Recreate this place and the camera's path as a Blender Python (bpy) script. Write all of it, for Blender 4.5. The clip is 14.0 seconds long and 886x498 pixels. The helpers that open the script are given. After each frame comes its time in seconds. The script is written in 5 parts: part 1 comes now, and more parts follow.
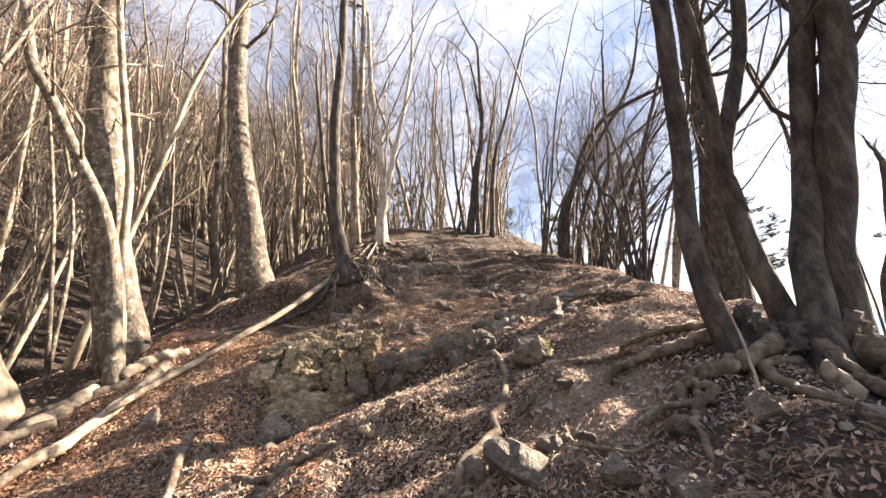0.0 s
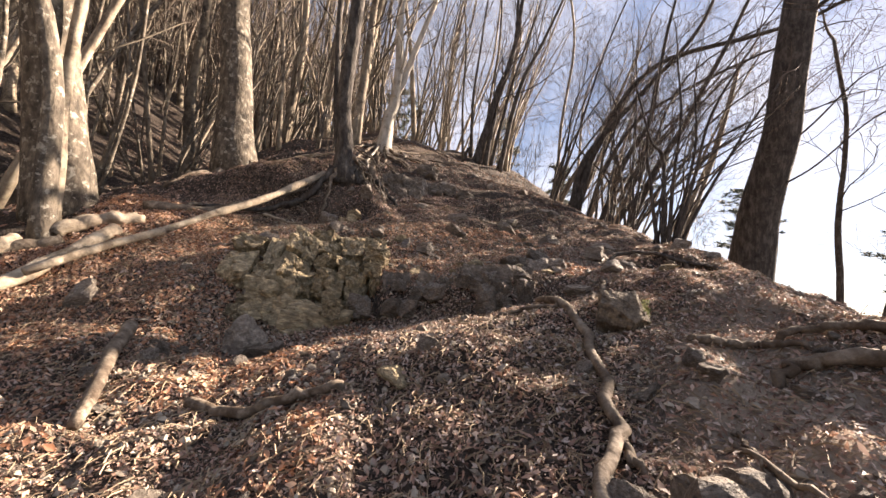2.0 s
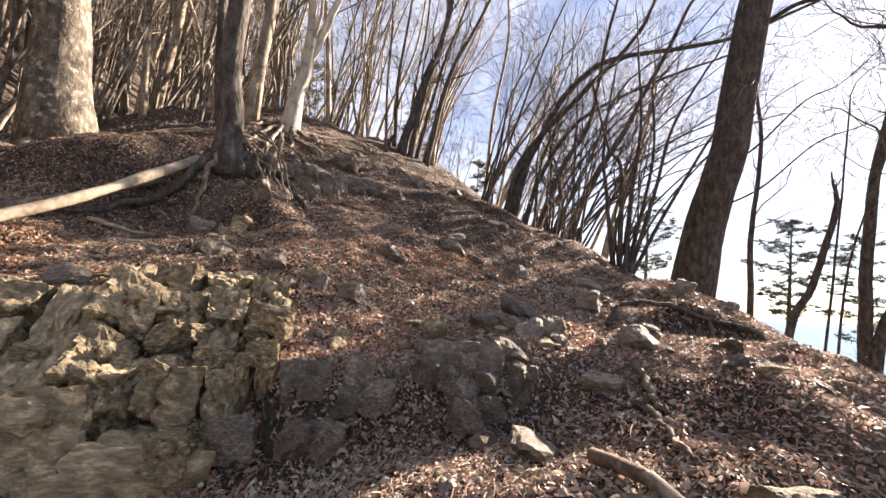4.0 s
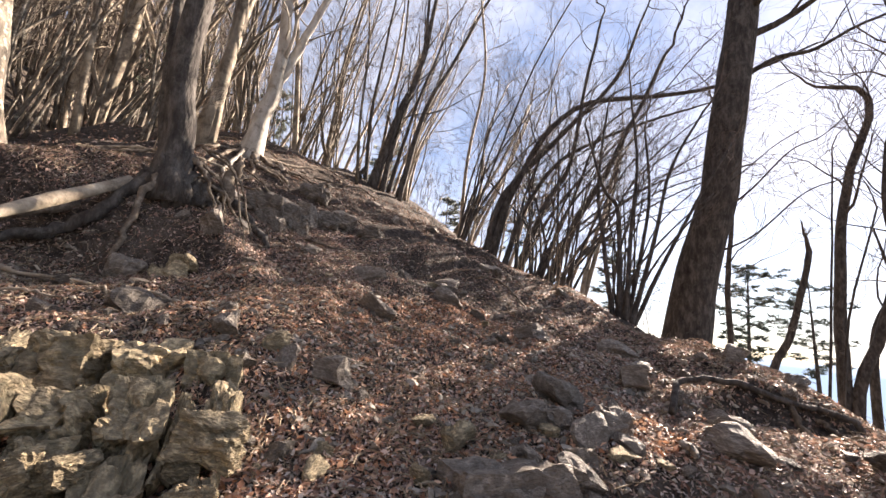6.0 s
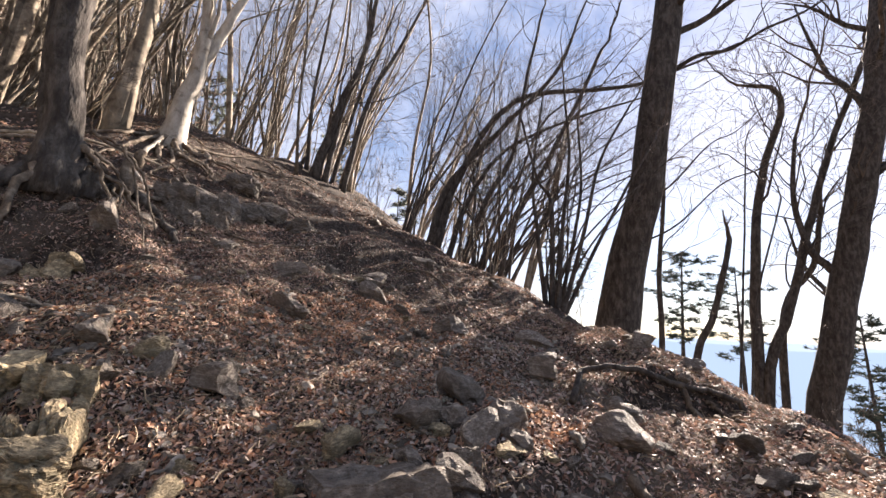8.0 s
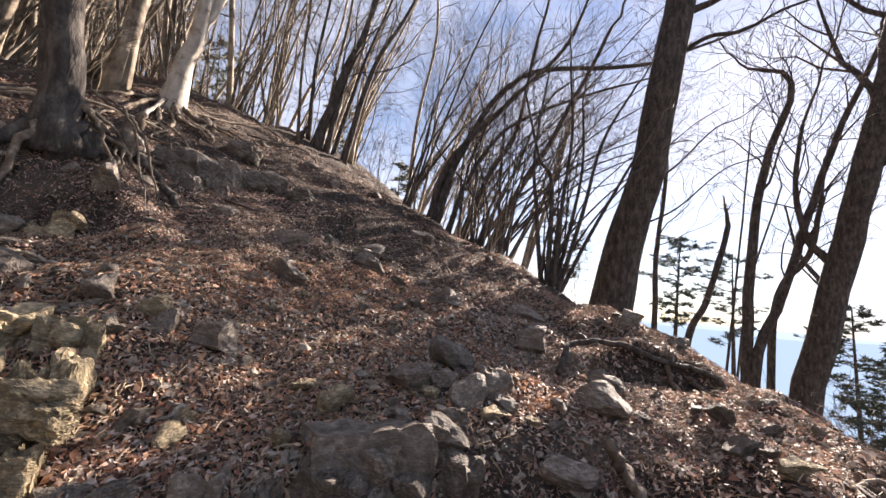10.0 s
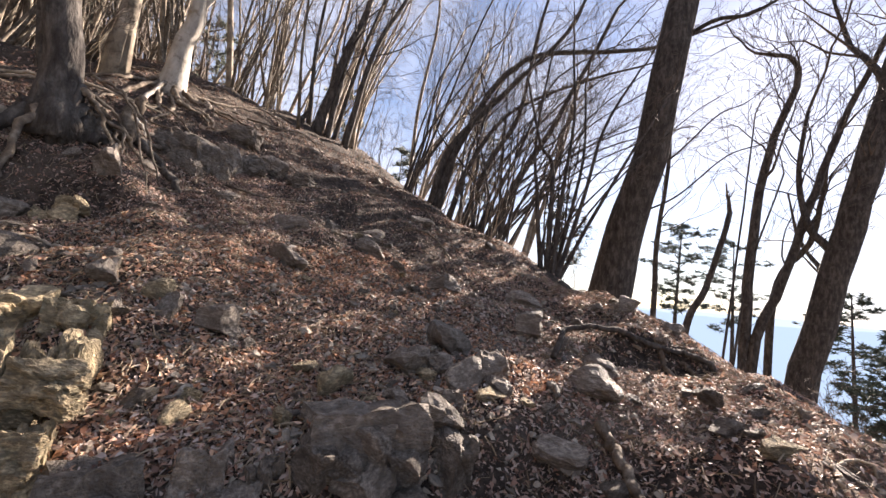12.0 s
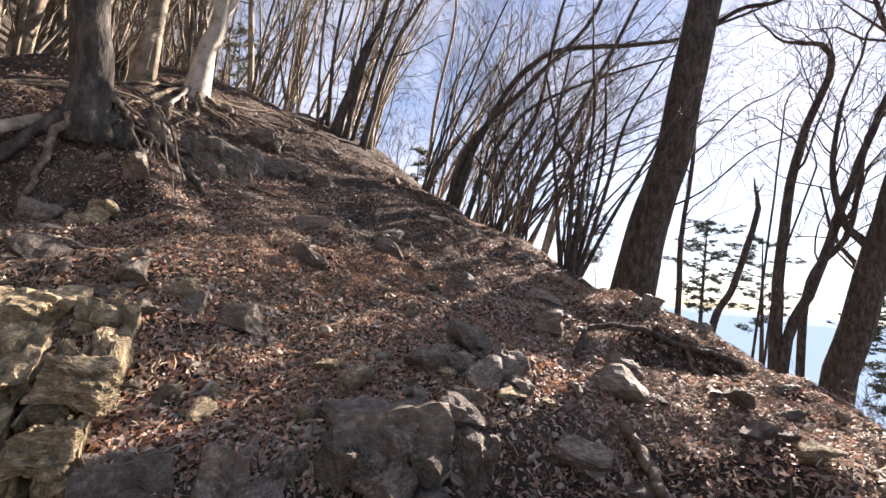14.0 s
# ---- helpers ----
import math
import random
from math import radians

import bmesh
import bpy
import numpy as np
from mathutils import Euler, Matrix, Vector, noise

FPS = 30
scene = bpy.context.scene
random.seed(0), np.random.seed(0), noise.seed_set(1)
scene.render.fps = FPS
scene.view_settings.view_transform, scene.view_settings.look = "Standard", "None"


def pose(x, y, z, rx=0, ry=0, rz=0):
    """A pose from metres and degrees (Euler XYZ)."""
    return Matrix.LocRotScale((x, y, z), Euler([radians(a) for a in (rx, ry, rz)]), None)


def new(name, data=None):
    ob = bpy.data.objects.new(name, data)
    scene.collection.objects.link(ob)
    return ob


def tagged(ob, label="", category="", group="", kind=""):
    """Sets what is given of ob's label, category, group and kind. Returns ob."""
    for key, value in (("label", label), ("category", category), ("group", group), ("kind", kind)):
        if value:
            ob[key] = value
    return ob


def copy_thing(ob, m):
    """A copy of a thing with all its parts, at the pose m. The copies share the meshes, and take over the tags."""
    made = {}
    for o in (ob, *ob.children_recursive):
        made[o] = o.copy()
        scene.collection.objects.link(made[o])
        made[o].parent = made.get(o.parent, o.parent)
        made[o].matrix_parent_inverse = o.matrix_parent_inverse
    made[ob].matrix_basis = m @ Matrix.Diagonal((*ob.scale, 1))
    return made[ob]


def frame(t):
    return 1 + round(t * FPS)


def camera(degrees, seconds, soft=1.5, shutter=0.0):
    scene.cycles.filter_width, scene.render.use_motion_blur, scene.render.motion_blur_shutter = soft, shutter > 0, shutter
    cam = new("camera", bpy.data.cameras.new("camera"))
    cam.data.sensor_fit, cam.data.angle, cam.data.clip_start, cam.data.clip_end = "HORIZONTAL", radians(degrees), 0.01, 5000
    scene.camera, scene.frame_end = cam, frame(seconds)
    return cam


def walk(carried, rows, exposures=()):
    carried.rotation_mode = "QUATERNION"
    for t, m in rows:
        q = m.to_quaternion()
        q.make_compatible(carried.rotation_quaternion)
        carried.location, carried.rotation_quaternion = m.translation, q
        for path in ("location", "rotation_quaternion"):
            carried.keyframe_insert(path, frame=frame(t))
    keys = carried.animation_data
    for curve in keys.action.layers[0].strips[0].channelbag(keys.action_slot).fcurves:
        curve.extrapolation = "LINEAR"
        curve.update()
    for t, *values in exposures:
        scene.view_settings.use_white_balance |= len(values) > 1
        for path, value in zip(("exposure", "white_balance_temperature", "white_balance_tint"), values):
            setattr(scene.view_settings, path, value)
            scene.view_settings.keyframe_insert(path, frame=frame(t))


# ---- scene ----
cam = camera(95.5, 14.0)
METRES, EYE, TILT, LEAN, TURN = 5.5, 1.55, 16.5, 6.0, 0.0
ROWS = [
    (0.0, 0.0, 0.0, 0.0, -0.0, 0.0, 0.0),
    (0.5, -0.0392, 0.0753, -0.0082, -6.4, -5.07, -1.95),
    (1.0, -0.0844, 0.1227, -0.0096, -10.47, -1.93, -9.52),
    (1.5, -0.0963, 0.168, -0.0461, -5.1, 0.1, -13.52),
    (2.0, -0.1262, 0.2233, -0.0703, -2.36, -9.53, -12.38),
    (2.5, -0.1374, 0.3054, -0.0548, -8.23, -10.31, -12.55),
    (5.0, -0.1762, 0.6889, -0.0537, -17.28, -5.33, -15.62),
    (5.5, -0.1709, 0.7136, -0.0484, -19.33, -2.76, -15.43),
    (6.0, -0.1873, 0.7717, -0.0581, -20.6, -1.39, -17.48),
    (6.5, -0.174, 0.7936, -0.0551, -24.46, 0.11, -18.69),
    (7.0, -0.1246, 0.7745, -0.0375, -27.96, 0.7, -18.15),
    (7.5, -0.1146, 0.7656, -0.0332, -27.01, -0.21, -16.62),
    (10.0, -0.1147, 0.7487, -0.0362, -26.76, -4.17, -18.94),
    (10.5, -0.1105, 0.7482, -0.0391, -27.22, -4.98, -19.47),
    (11.0, -0.111, 0.7444, -0.0372, -27.23, -5.56, -19.64),
    (11.5, -0.1126, 0.7438, -0.0363, -26.89, -6.02, -19.51),
    (12.0, -0.1141, 0.7407, -0.0339, -26.49, -6.28, -19.23),
    (12.5, -0.1147, 0.739, -0.0356, -25.96, -6.54, -18.95),
    (13.0, -0.1134, 0.7394, -0.0343, -25.32, -6.76, -18.74),
    (13.5, -0.1149, 0.7409, -0.0358, -24.58, -7.02, -18.58),
    (14.0, -0.1137, 0.7426, -0.0357, -23.83, -7.21, -18.44),
]
walk(cam, [(t, pose(0, 0, EYE, TILT, LEAN, TURN) @ pose(METRES * x, METRES * y, METRES * z, 90 + pitch, roll, yaw)) for t, x, y, z, yaw, pitch, roll in ROWS],
     exposures=[(0.0, 2.96, 6500, 17), (0.8, 2.54, 6600, 19), (2.0, 2.5, 6550, 20), (2.7, 2.74, 6450, 20), (5.0, 2.84, 6350, 19), (7.5, 2.44, 6050, 19), (14.0, 2.55, 6050, 20)])

# ---- sky and sun ----
SUN_DIR = Vector((0.81, 0.35, 0.47)).normalized()
SUN_EL = math.asin(SUN_DIR.z)
SUN_AZ = math.atan2(SUN_DIR.x, SUN_DIR.y)


def make_world():
    world = bpy.data.worlds.new("sky")
    world.use_nodes = True
    scene.world = world
    nt = world.node_tree
    nt.nodes.clear()
    sky = nt.nodes.new("ShaderNodeTexSky")
    sky.sky_type = "NISHITA"
    sky.sun_disc = False
    sky.sun_elevation = SUN_EL
    sky.sun_rotation = SUN_AZ
    sky.air_density, sky.dust_density, sky.ozone_density = 1.0, 0.25, 1.2
    puff = nt.nodes.new("ShaderNodeTexNoise")
    puff.inputs["Scale"].default_value = 3.2
    puff.inputs["Detail"].default_value = 7
    puff.inputs["Roughness"].default_value = 0.6
    ramp = nt.nodes.new("ShaderNodeValToRGB")
    ramp.color_ramp.elements[0].position, ramp.color_ramp.elements[1].position = 0.32, 0.66
    ramp.color_ramp.elements[1].color = (0.82, 0.82, 0.82, 1)
    mix = nt.nodes.new("ShaderNodeMixRGB")
    mix.inputs[2].default_value = (9.0, 9.1, 9.3, 1)
    bg = nt.nodes.new("ShaderNodeBackground")
    bg.inputs["Strength"].default_value = 0.026
    out = nt.nodes.new("ShaderNodeOutputWorld")
    nt.links.new(puff.outputs["Fac"], ramp.inputs[0])
    # thin cloud scatters the light forward: whitest round the sun, thinner away from it
    way = nt.nodes.new("ShaderNodeTexCoord")
    near = nt.nodes.new("ShaderNodeVectorMath")
    near.operation = "DOT_PRODUCT"
    near.inputs[1].default_value = SUN_DIR
    veil = nt.nodes.new("ShaderNodeMapRange")
    veil.inputs["From Min"].default_value, veil.inputs["From Max"].default_value = -0.5, 0.8
    veil.inputs["To Min"].default_value, veil.inputs["To Max"].default_value = 0.1, 1.0
    share = nt.nodes.new("ShaderNodeMath")
    share.operation = "MULTIPLY"
    nt.links.new(way.outputs["Generated"], near.inputs[0])
    nt.links.new(near.outputs["Value"], veil.inputs["Value"])
    nt.links.new(ramp.outputs[0], share.inputs[0])
    nt.links.new(veil.outputs[0], share.inputs[1])
    nt.links.new(share.outputs[0], mix.inputs[0])
    nt.links.new(sky.outputs[0], mix.inputs[1])
    nt.links.new(mix.outputs[0], bg.inputs[0])
    nt.links.new(bg.outputs[0], out.inputs[0])


make_world()
sun_data = bpy.data.lights.new("sun", "SUN")
sun_data.energy, sun_data.angle, sun_data.color = 5.0, radians(0.55), (1.0, 0.86, 0.66)
sun = new("sun", sun_data)
sun.rotation_euler = SUN_DIR.to_track_quat("Z", "Y").to_euler()


# ---- materials ----
def material(name, colours, scale=6.0, detail=6.0, rough=0.9, bump=0.3, bump_scale=30.0, stretch=(1, 1, 1),
             vary="", vary_amount=0.3, stain=None, stain_scale=1.5, stain_at=(0.5, 0.62), coat=0.0, bump_depth=0.02):
    """Two noises over the surface: a fine one through a ramp of colours, a coarse one for stains, and a relief."""
    m = bpy.data.materials.new(name)
    m.use_nodes = True
    nt = m.node_tree
    bsdf = nt.nodes["Principled BSDF"]
    bsdf.inputs["Roughness"].default_value = rough
    bsdf.inputs["Specular IOR Level"].default_value = 0.25
    coord = nt.nodes.new("ShaderNodeTexCoord")
    mapping = nt.nodes.new("ShaderNodeMapping")
    mapping.inputs["Scale"].default_value = stretch
    nt.links.new(coord.outputs["Object"], mapping.inputs[0])
    n1 = nt.nodes.new("ShaderNodeTexNoise")
    n1.inputs["Scale"].default_value, n1.inputs["Detail"].default_value = scale, detail
    n1.inputs["Roughness"].default_value = 0.65
    nt.links.new(mapping.outputs[0], n1.inputs["Vector"])
    ramp = nt.nodes.new("ShaderNodeValToRGB")
    el = ramp.color_ramp.elements
    el[0].position, el[1].position = 0.3, 0.7
    el[0].color, el[1].color = (*colours[0], 1), (*colours[-1], 1)
    for k, col in enumerate(colours[1:-1]):
        e = el.new(0.3 + 0.4 * (k + 1) / (len(colours) - 1))
        e.color = (*col, 1)
    nt.links.new(n1.outputs["Fac"], ramp.inputs[0])
    last = ramp.outputs[0]
    if stain:
        n2 = nt.nodes.new("ShaderNodeTexNoise")
        n2.inputs["Scale"].default_value, n2.inputs["Detail"].default_value = stain_scale, 8
        n2.inputs["Roughness"].default_value = 0.7
        nt.links.new(coord.outputs["Object"], n2.inputs["Vector"])
        r2 = nt.nodes.new("ShaderNodeValToRGB")
        r2.color_ramp.elements[0].position, r2.color_ramp.elements[1].position = stain_at
        nt.links.new(n2.outputs["Fac"], r2.inputs[0])
        mx = nt.nodes.new("ShaderNodeMixRGB")
        mx.inputs[2].default_value = (*stain, 1)
        nt.links.new(r2.outputs[0], mx.inputs[0])
        nt.links.new(last, mx.inputs[1])
        last = mx.outputs[0]
    if vary:
        if vary == "object":
            info = nt.nodes.new("ShaderNodeObjectInfo")
            rnd = info.outputs["Random"]
        else:
            info = nt.nodes.new("ShaderNodeNewGeometry")
            rnd = info.outputs["Random Per Island"]
        hsv = nt.nodes.new("ShaderNodeHueSaturation")
        span = nt.nodes.new("ShaderNodeMapRange")
        span.inputs["To Min"].default_value, span.inputs["To Max"].default_value = 1 - vary_amount, 1 + vary_amount
        nt.links.new(rnd, span.inputs["Value"])
        nt.links.new(span.outputs[0], hsv.inputs["Value"])
        nt.links.new(last, hsv.inputs["Color"])
        last = hsv.outputs[0]
    nt.links.new(last, bsdf.inputs["Base Color"])
    n3 = nt.nodes.new("ShaderNodeTexNoise")
    n3.inputs["Scale"].default_value, n3.inputs["Detail"].default_value = bump_scale, 8
    nt.links.new(mapping.outputs[0], n3.inputs["Vector"])
    bp = nt.nodes.new("ShaderNodeBump")
    bp.inputs["Strength"].default_value, bp.inputs["Distance"].default_value = bump, bump_depth
    nt.links.new(n3.outputs["Fac"], bp.inputs["Height"])
    nt.links.new(bp.outputs[0], bsdf.inputs["Normal"])
    return m


def add_worn(m, colour):
    """Pale trodden earth where the mesh says the path runs."""
    nt = m.node_tree
    bsdf = nt.nodes["Principled BSDF"]
    under = bsdf.inputs["Base Color"].links[0].from_socket
    mark = nt.nodes.new("ShaderNodeAttribute")
    mark.attribute_name = "worn"
    grit = nt.nodes.new("ShaderNodeTexNoise")
    grit.inputs["Scale"].default_value, grit.inputs["Detail"].default_value = 7, 10
    shape = nt.nodes.new("ShaderNodeMath")
    shape.operation = "MULTIPLY"
    both = nt.nodes.new("ShaderNodeValToRGB")
    both.color_ramp.elements[0].position, both.color_ramp.elements[1].position = 0.2, 0.5
    mix = nt.nodes.new("ShaderNodeMixRGB")
    mix.inputs[2].default_value = (*colour, 1)
    nt.links.new(mark.outputs["Fac"], shape.inputs[0])
    nt.links.new(grit.outputs["Fac"], shape.inputs[1])
    nt.links.new(shape.outputs[0], both.inputs[0])
    nt.links.new(both.outputs[0], mix.inputs[0])
    nt.links.new(under, mix.inputs[1])
    nt.links.new(mix.outputs[0], bsdf.inputs["Base Color"])


def island_material(name, colours, rough=0.75, gloss=0.3, thin=0.0):
    """A colour for each loose piece, drawn from a ramp."""
    m = bpy.data.materials.new(name)
    m.use_nodes = True
    nt = m.node_tree
    bsdf = nt.nodes["Principled BSDF"]
    bsdf.inputs["Roughness"].default_value = rough
    bsdf.inputs["Specular IOR Level"].default_value = gloss
    geo = nt.nodes.new("ShaderNodeNewGeometry")
    ramp = nt.nodes.new("ShaderNodeValToRGB")
    el = ramp.color_ramp.elements
    el[0].position, el[1].position = 0.0, 1.0
    el[0].color, el[1].color = (*colours[0], 1), (*colours[-1], 1)
    for k, col in enumerate(colours[1:-1]):
        e = el.new((k + 1) / (len(colours) - 1))
        e.color = (*col, 1)
    nt.links.new(geo.outputs["Random Per Island"], ramp.inputs[0])
    nt.links.new(ramp.outputs[0], bsdf.inputs["Base Color"])
    if thin:
        # light through the blade
        glow = nt.nodes.new("ShaderNodeBsdfTranslucent")
        mix = nt.nodes.new("ShaderNodeMixShader")
        mix.inputs[0].default_value = thin
        nt.links.new(ramp.outputs[0], glow.inputs["Color"])
        nt.links.new(bsdf.outputs[0], mix.inputs[1])
        nt.links.new(glow.outputs[0], mix.inputs[2])
        nt.links.new(mix.outputs[0], nt.nodes["Material Output"].inputs["Surface"])
    return m


SOIL = material("soil", [(0.013, 0.010, 0.008), (0.055, 0.042, 0.033), (0.17, 0.135, 0.11)], 14, 14, 0.95, 1.0, 40,
                stain=(0.13, 0.102, 0.08), stain_scale=0.8, stain_at=(0.52, 0.66), bump_depth=0.05)
BARK = material("grey_bark", [(0.03, 0.025, 0.02), (0.115, 0.095, 0.072), (0.27, 0.225, 0.17)], 9, 10, 0.85, 0.9, 18,
                (1, 1, 0.55), stain=(0.36, 0.33, 0.27), stain_scale=8.0, stain_at=(0.55, 0.62), vary="object", vary_amount=0.1)
BARK_DARK = material("dark_bark", [(0.022, 0.018, 0.016), (0.066, 0.056, 0.048), (0.155, 0.136, 0.115)], 11, 12, 0.9, 1.0, 24,
                     (1, 1, 0.35), stain=(0.125, 0.115, 0.098), stain_scale=6, stain_at=(0.54, 0.68), bump_depth=0.03)
BARK_PALE = material("pale_bark", [(0.14, 0.113, 0.083), (0.28, 0.232, 0.17), (0.44, 0.375, 0.285)], 7, 7, 0.8, 0.4, 18,
                     (1, 1, 0.4), stain=(0.11, 0.085, 0.062), stain_scale=3, stain_at=(0.48, 0.6), vary="object", vary_amount=0.5)
TWIG = material("twig_bark", [(0.055, 0.042, 0.033), (0.14, 0.11, 0.085)], 8, 4, 0.85, 0.2, 20, vary="object", vary_amount=0.2)
ROOT = material("root_bark", [(0.07, 0.052, 0.038), (0.17, 0.135, 0.10), (0.34, 0.285, 0.22)], 10, 7, 0.85, 0.7, 28,
                stain=(0.09, 0.065, 0.045), stain_scale=4, stain_at=(0.5, 0.6))
BARK_WHITE = material("whitish_bark", [(0.24, 0.21, 0.17), (0.40, 0.36, 0.30), (0.54, 0.49, 0.42)], 6, 8, 0.8, 0.5, 18, (1, 1, 0.4),
                      stain=(0.16, 0.135, 0.105), stain_scale=4, stain_at=(0.55, 0.68))
DEADWOOD = material("bleached_wood", [(0.18, 0.14, 0.10), (0.36, 0.295, 0.215), (0.54, 0.46, 0.35)], 6, 8, 0.8, 0.6, 24,
                    (1, 1, 1), stain=(0.13, 0.10, 0.07), stain_scale=2.5, stain_at=(0.52, 0.62))
ROCK = material("grey_schist", [(0.095, 0.077, 0.06), (0.205, 0.172, 0.138), (0.40, 0.345, 0.285)], 9, 14, 0.7, 1.0, 26,
                (1, 1, 2.2), stain=(0.125, 0.1, 0.077), stain_scale=2.5, stain_at=(0.5, 0.65), vary="object", vary_amount=0.3)
RUBBLE = material("broken_stone", [(0.09, 0.075, 0.06), (0.21, 0.18, 0.145), (0.40, 0.355, 0.295)], 12, 10, 0.75, 0.6, 40, vary="island", vary_amount=0.45)
BROWN_ROCK = material("brown_rock", [(0.075, 0.058, 0.042), (0.18, 0.142, 0.102), (0.31, 0.255, 0.185)], 9, 12, 0.85, 1.0, 22,
                      stain=(0.07, 0.052, 0.035), stain_scale=3, stain_at=(0.5, 0.62))
OCHRE = material("ochre_rock", [(0.11, 0.087, 0.057), (0.27, 0.215, 0.135), (0.64, 0.51, 0.31)], 6, 12, 0.85, 1.0, 14,
                 (1, 1, 2.2), stain=(0.17, 0.142, 0.088), stain_scale=3.0, stain_at=(0.5, 0.64), vary="object", vary_amount=0.2)
LEAF = island_material("dry_beech_leaf", [(0.115, 0.064, 0.046), (0.28, 0.165, 0.118), (0.45, 0.295, 0.22), (0.18, 0.102, 0.073),
                                          (0.565, 0.42, 0.335), (0.355, 0.19, 0.128), (0.66, 0.535, 0.445), (0.07, 0.042, 0.032)], 0.6, 0.4, 0.22)
LEAF_PALE = island_material("pale_sunlit_leaf", [(0.30, 0.225, 0.18), (0.48, 0.385, 0.32), (0.64, 0.545, 0.47), (0.22, 0.155, 0.12)], 0.6, 0.4, 0.2)
LEAF_RED = island_material("russet_leaf", [(0.16, 0.07, 0.04), (0.40, 0.195, 0.105), (0.56, 0.32, 0.19), (0.68, 0.47, 0.32), (0.26, 0.115, 0.06)], 0.6, 0.4, 0.22)
LEAF_DARK = island_material("dark_leaf", [(0.045, 0.028, 0.02), (0.12, 0.075, 0.055), (0.20, 0.13, 0.098), (0.08, 0.048, 0.035), (0.31, 0.225, 0.18)], 0.6, 0.4, 0.2)
CHIP = island_material("stone_chips", [(0.12, 0.098, 0.075), (0.27, 0.23, 0.18), (0.42, 0.37, 0.295), (0.18, 0.145, 0.11), (0.55, 0.485, 0.38)], 0.85)
STRAW = island_material("dead_stalks", [(0.14, 0.10, 0.065), (0.27, 0.20, 0.13), (0.38, 0.30, 0.20), (0.19, 0.14, 0.09)])
MOSS = island_material("moss", [(0.07, 0.085, 0.02), (0.16, 0.17, 0.04), (0.22, 0.20, 0.06)], 0.95)
# Needle green, greyed and lightened so the colour carries the distant haze.
NEEDLE = island_material("pine_needles", [(0.05, 0.062, 0.044), (0.08, 0.095, 0.066), (0.115, 0.13, 0.092)])


# ---- mesh helpers ----
def mesh_from(name, verts, faces, mat, smooth=True):
    me = bpy.data.meshes.new(name)
    me.from_pydata([tuple(v) for v in verts], [], faces)
    me.materials.append(mat)
    if smooth:
        me.polygons.foreach_set("use_smooth", np.ones(len(me.polygons), bool))
    me.update()
    return me


def quads_mesh(name, verts, quads, mat, smooth=False):
    """A mesh from numpy arrays of places and of four corners each."""
    me = bpy.data.meshes.new(name)
    me.vertices.add(len(verts))
    me.vertices.foreach_set("co", np.asarray(verts, np.float32).ravel())
    n = len(quads)
    k = quads.shape[1]
    me.loops.add(n * k)
    me.loops.foreach_set("vertex_index", np.asarray(quads, np.int32).ravel())
    me.polygons.add(n)
    me.polygons.foreach_set("loop_start", np.arange(n, dtype=np.int32) * k)
    me.polygons.foreach_set("loop_total", np.full(n, k, np.int32))
    me.materials.append(mat)
    me.polygons.foreach_set("use_smooth", np.full(n, smooth, bool))
    me.update(calc_edges=True)
    me.validate()
    return me


def part(name, me, parent, label=""):
    ob = new(name, me)
    ob.parent = parent
    if label:
        ob["label"] = label
    return ob


def spline(pts, n):
    """n + 1 places along a smooth line through pts."""
    pts = [Vector(p) for p in pts]
    if len(pts) == 2:
        return [pts[0].lerp(pts[1], k / n) for k in range(n + 1)]
    ext = [pts[0] * 2 - pts[1]] + pts + [pts[-1] * 2 - pts[-2]]
    out = []
    for k in range(n + 1):
        u = k / n * (len(pts) - 1)
        i = min(int(u), len(pts) - 2)
        f = u - i
        a, b, c, d = ext[i:i + 4]
        out.append(0.5 * ((2 * b) + (c - a) * f + (2 * a - 5 * b + 4 * c - d) * f * f + (3 * b - 3 * c + d - a) * f ** 3))
    return out


class Tubes:
    """Round limbs gathered into one mesh."""

    def __init__(self):
        self.v, self.f = [], []

    def add(self, pts, radii, sides=6, rough=0.0, rng=random, flat=1.0, caps=True):
        base = len(self.v)
        ref = None
        for k, p in enumerate(pts):
            t = (pts[min(k + 1, len(pts) - 1)] - pts[max(k - 1, 0)])
            t = t.normalized() if t.length > 1e-9 else Vector((0, 0, 1))
            if ref is None:
                ref = t.orthogonal().normalized()
            a = (ref - t * ref.dot(t))
            a = a.normalized() if a.length > 1e-6 else t.orthogonal().normalized()
            ref = a
            b = t.cross(a)
            for j in range(sides):
                w = 2 * math.pi * j / sides
                r = radii[k] * (1 + rough * rng.uniform(-1, 1))
                self.v.append(p + a * (r * math.cos(w)) + b * (r * math.sin(w) * flat))
        for k in range(len(pts) - 1):
            for j in range(sides):
                i0, i1 = base + k * sides + j, base + k * sides + (j + 1) % sides
                self.f.append((i0, i1, i1 + sides, i0 + sides))
        if not caps:
            return
        self.f.append(tuple(base + j for j in reversed(range(sides))))
        top = base + (len(pts) - 1) * sides
        self.f.append(tuple(top + j for j in range(sides)))

    def mesh(self, name, mat):
        return mesh_from(name, self.v, self.f, mat)


# ---- the lie of the land ----
_table = np.random.RandomState(7).rand(256, 256)


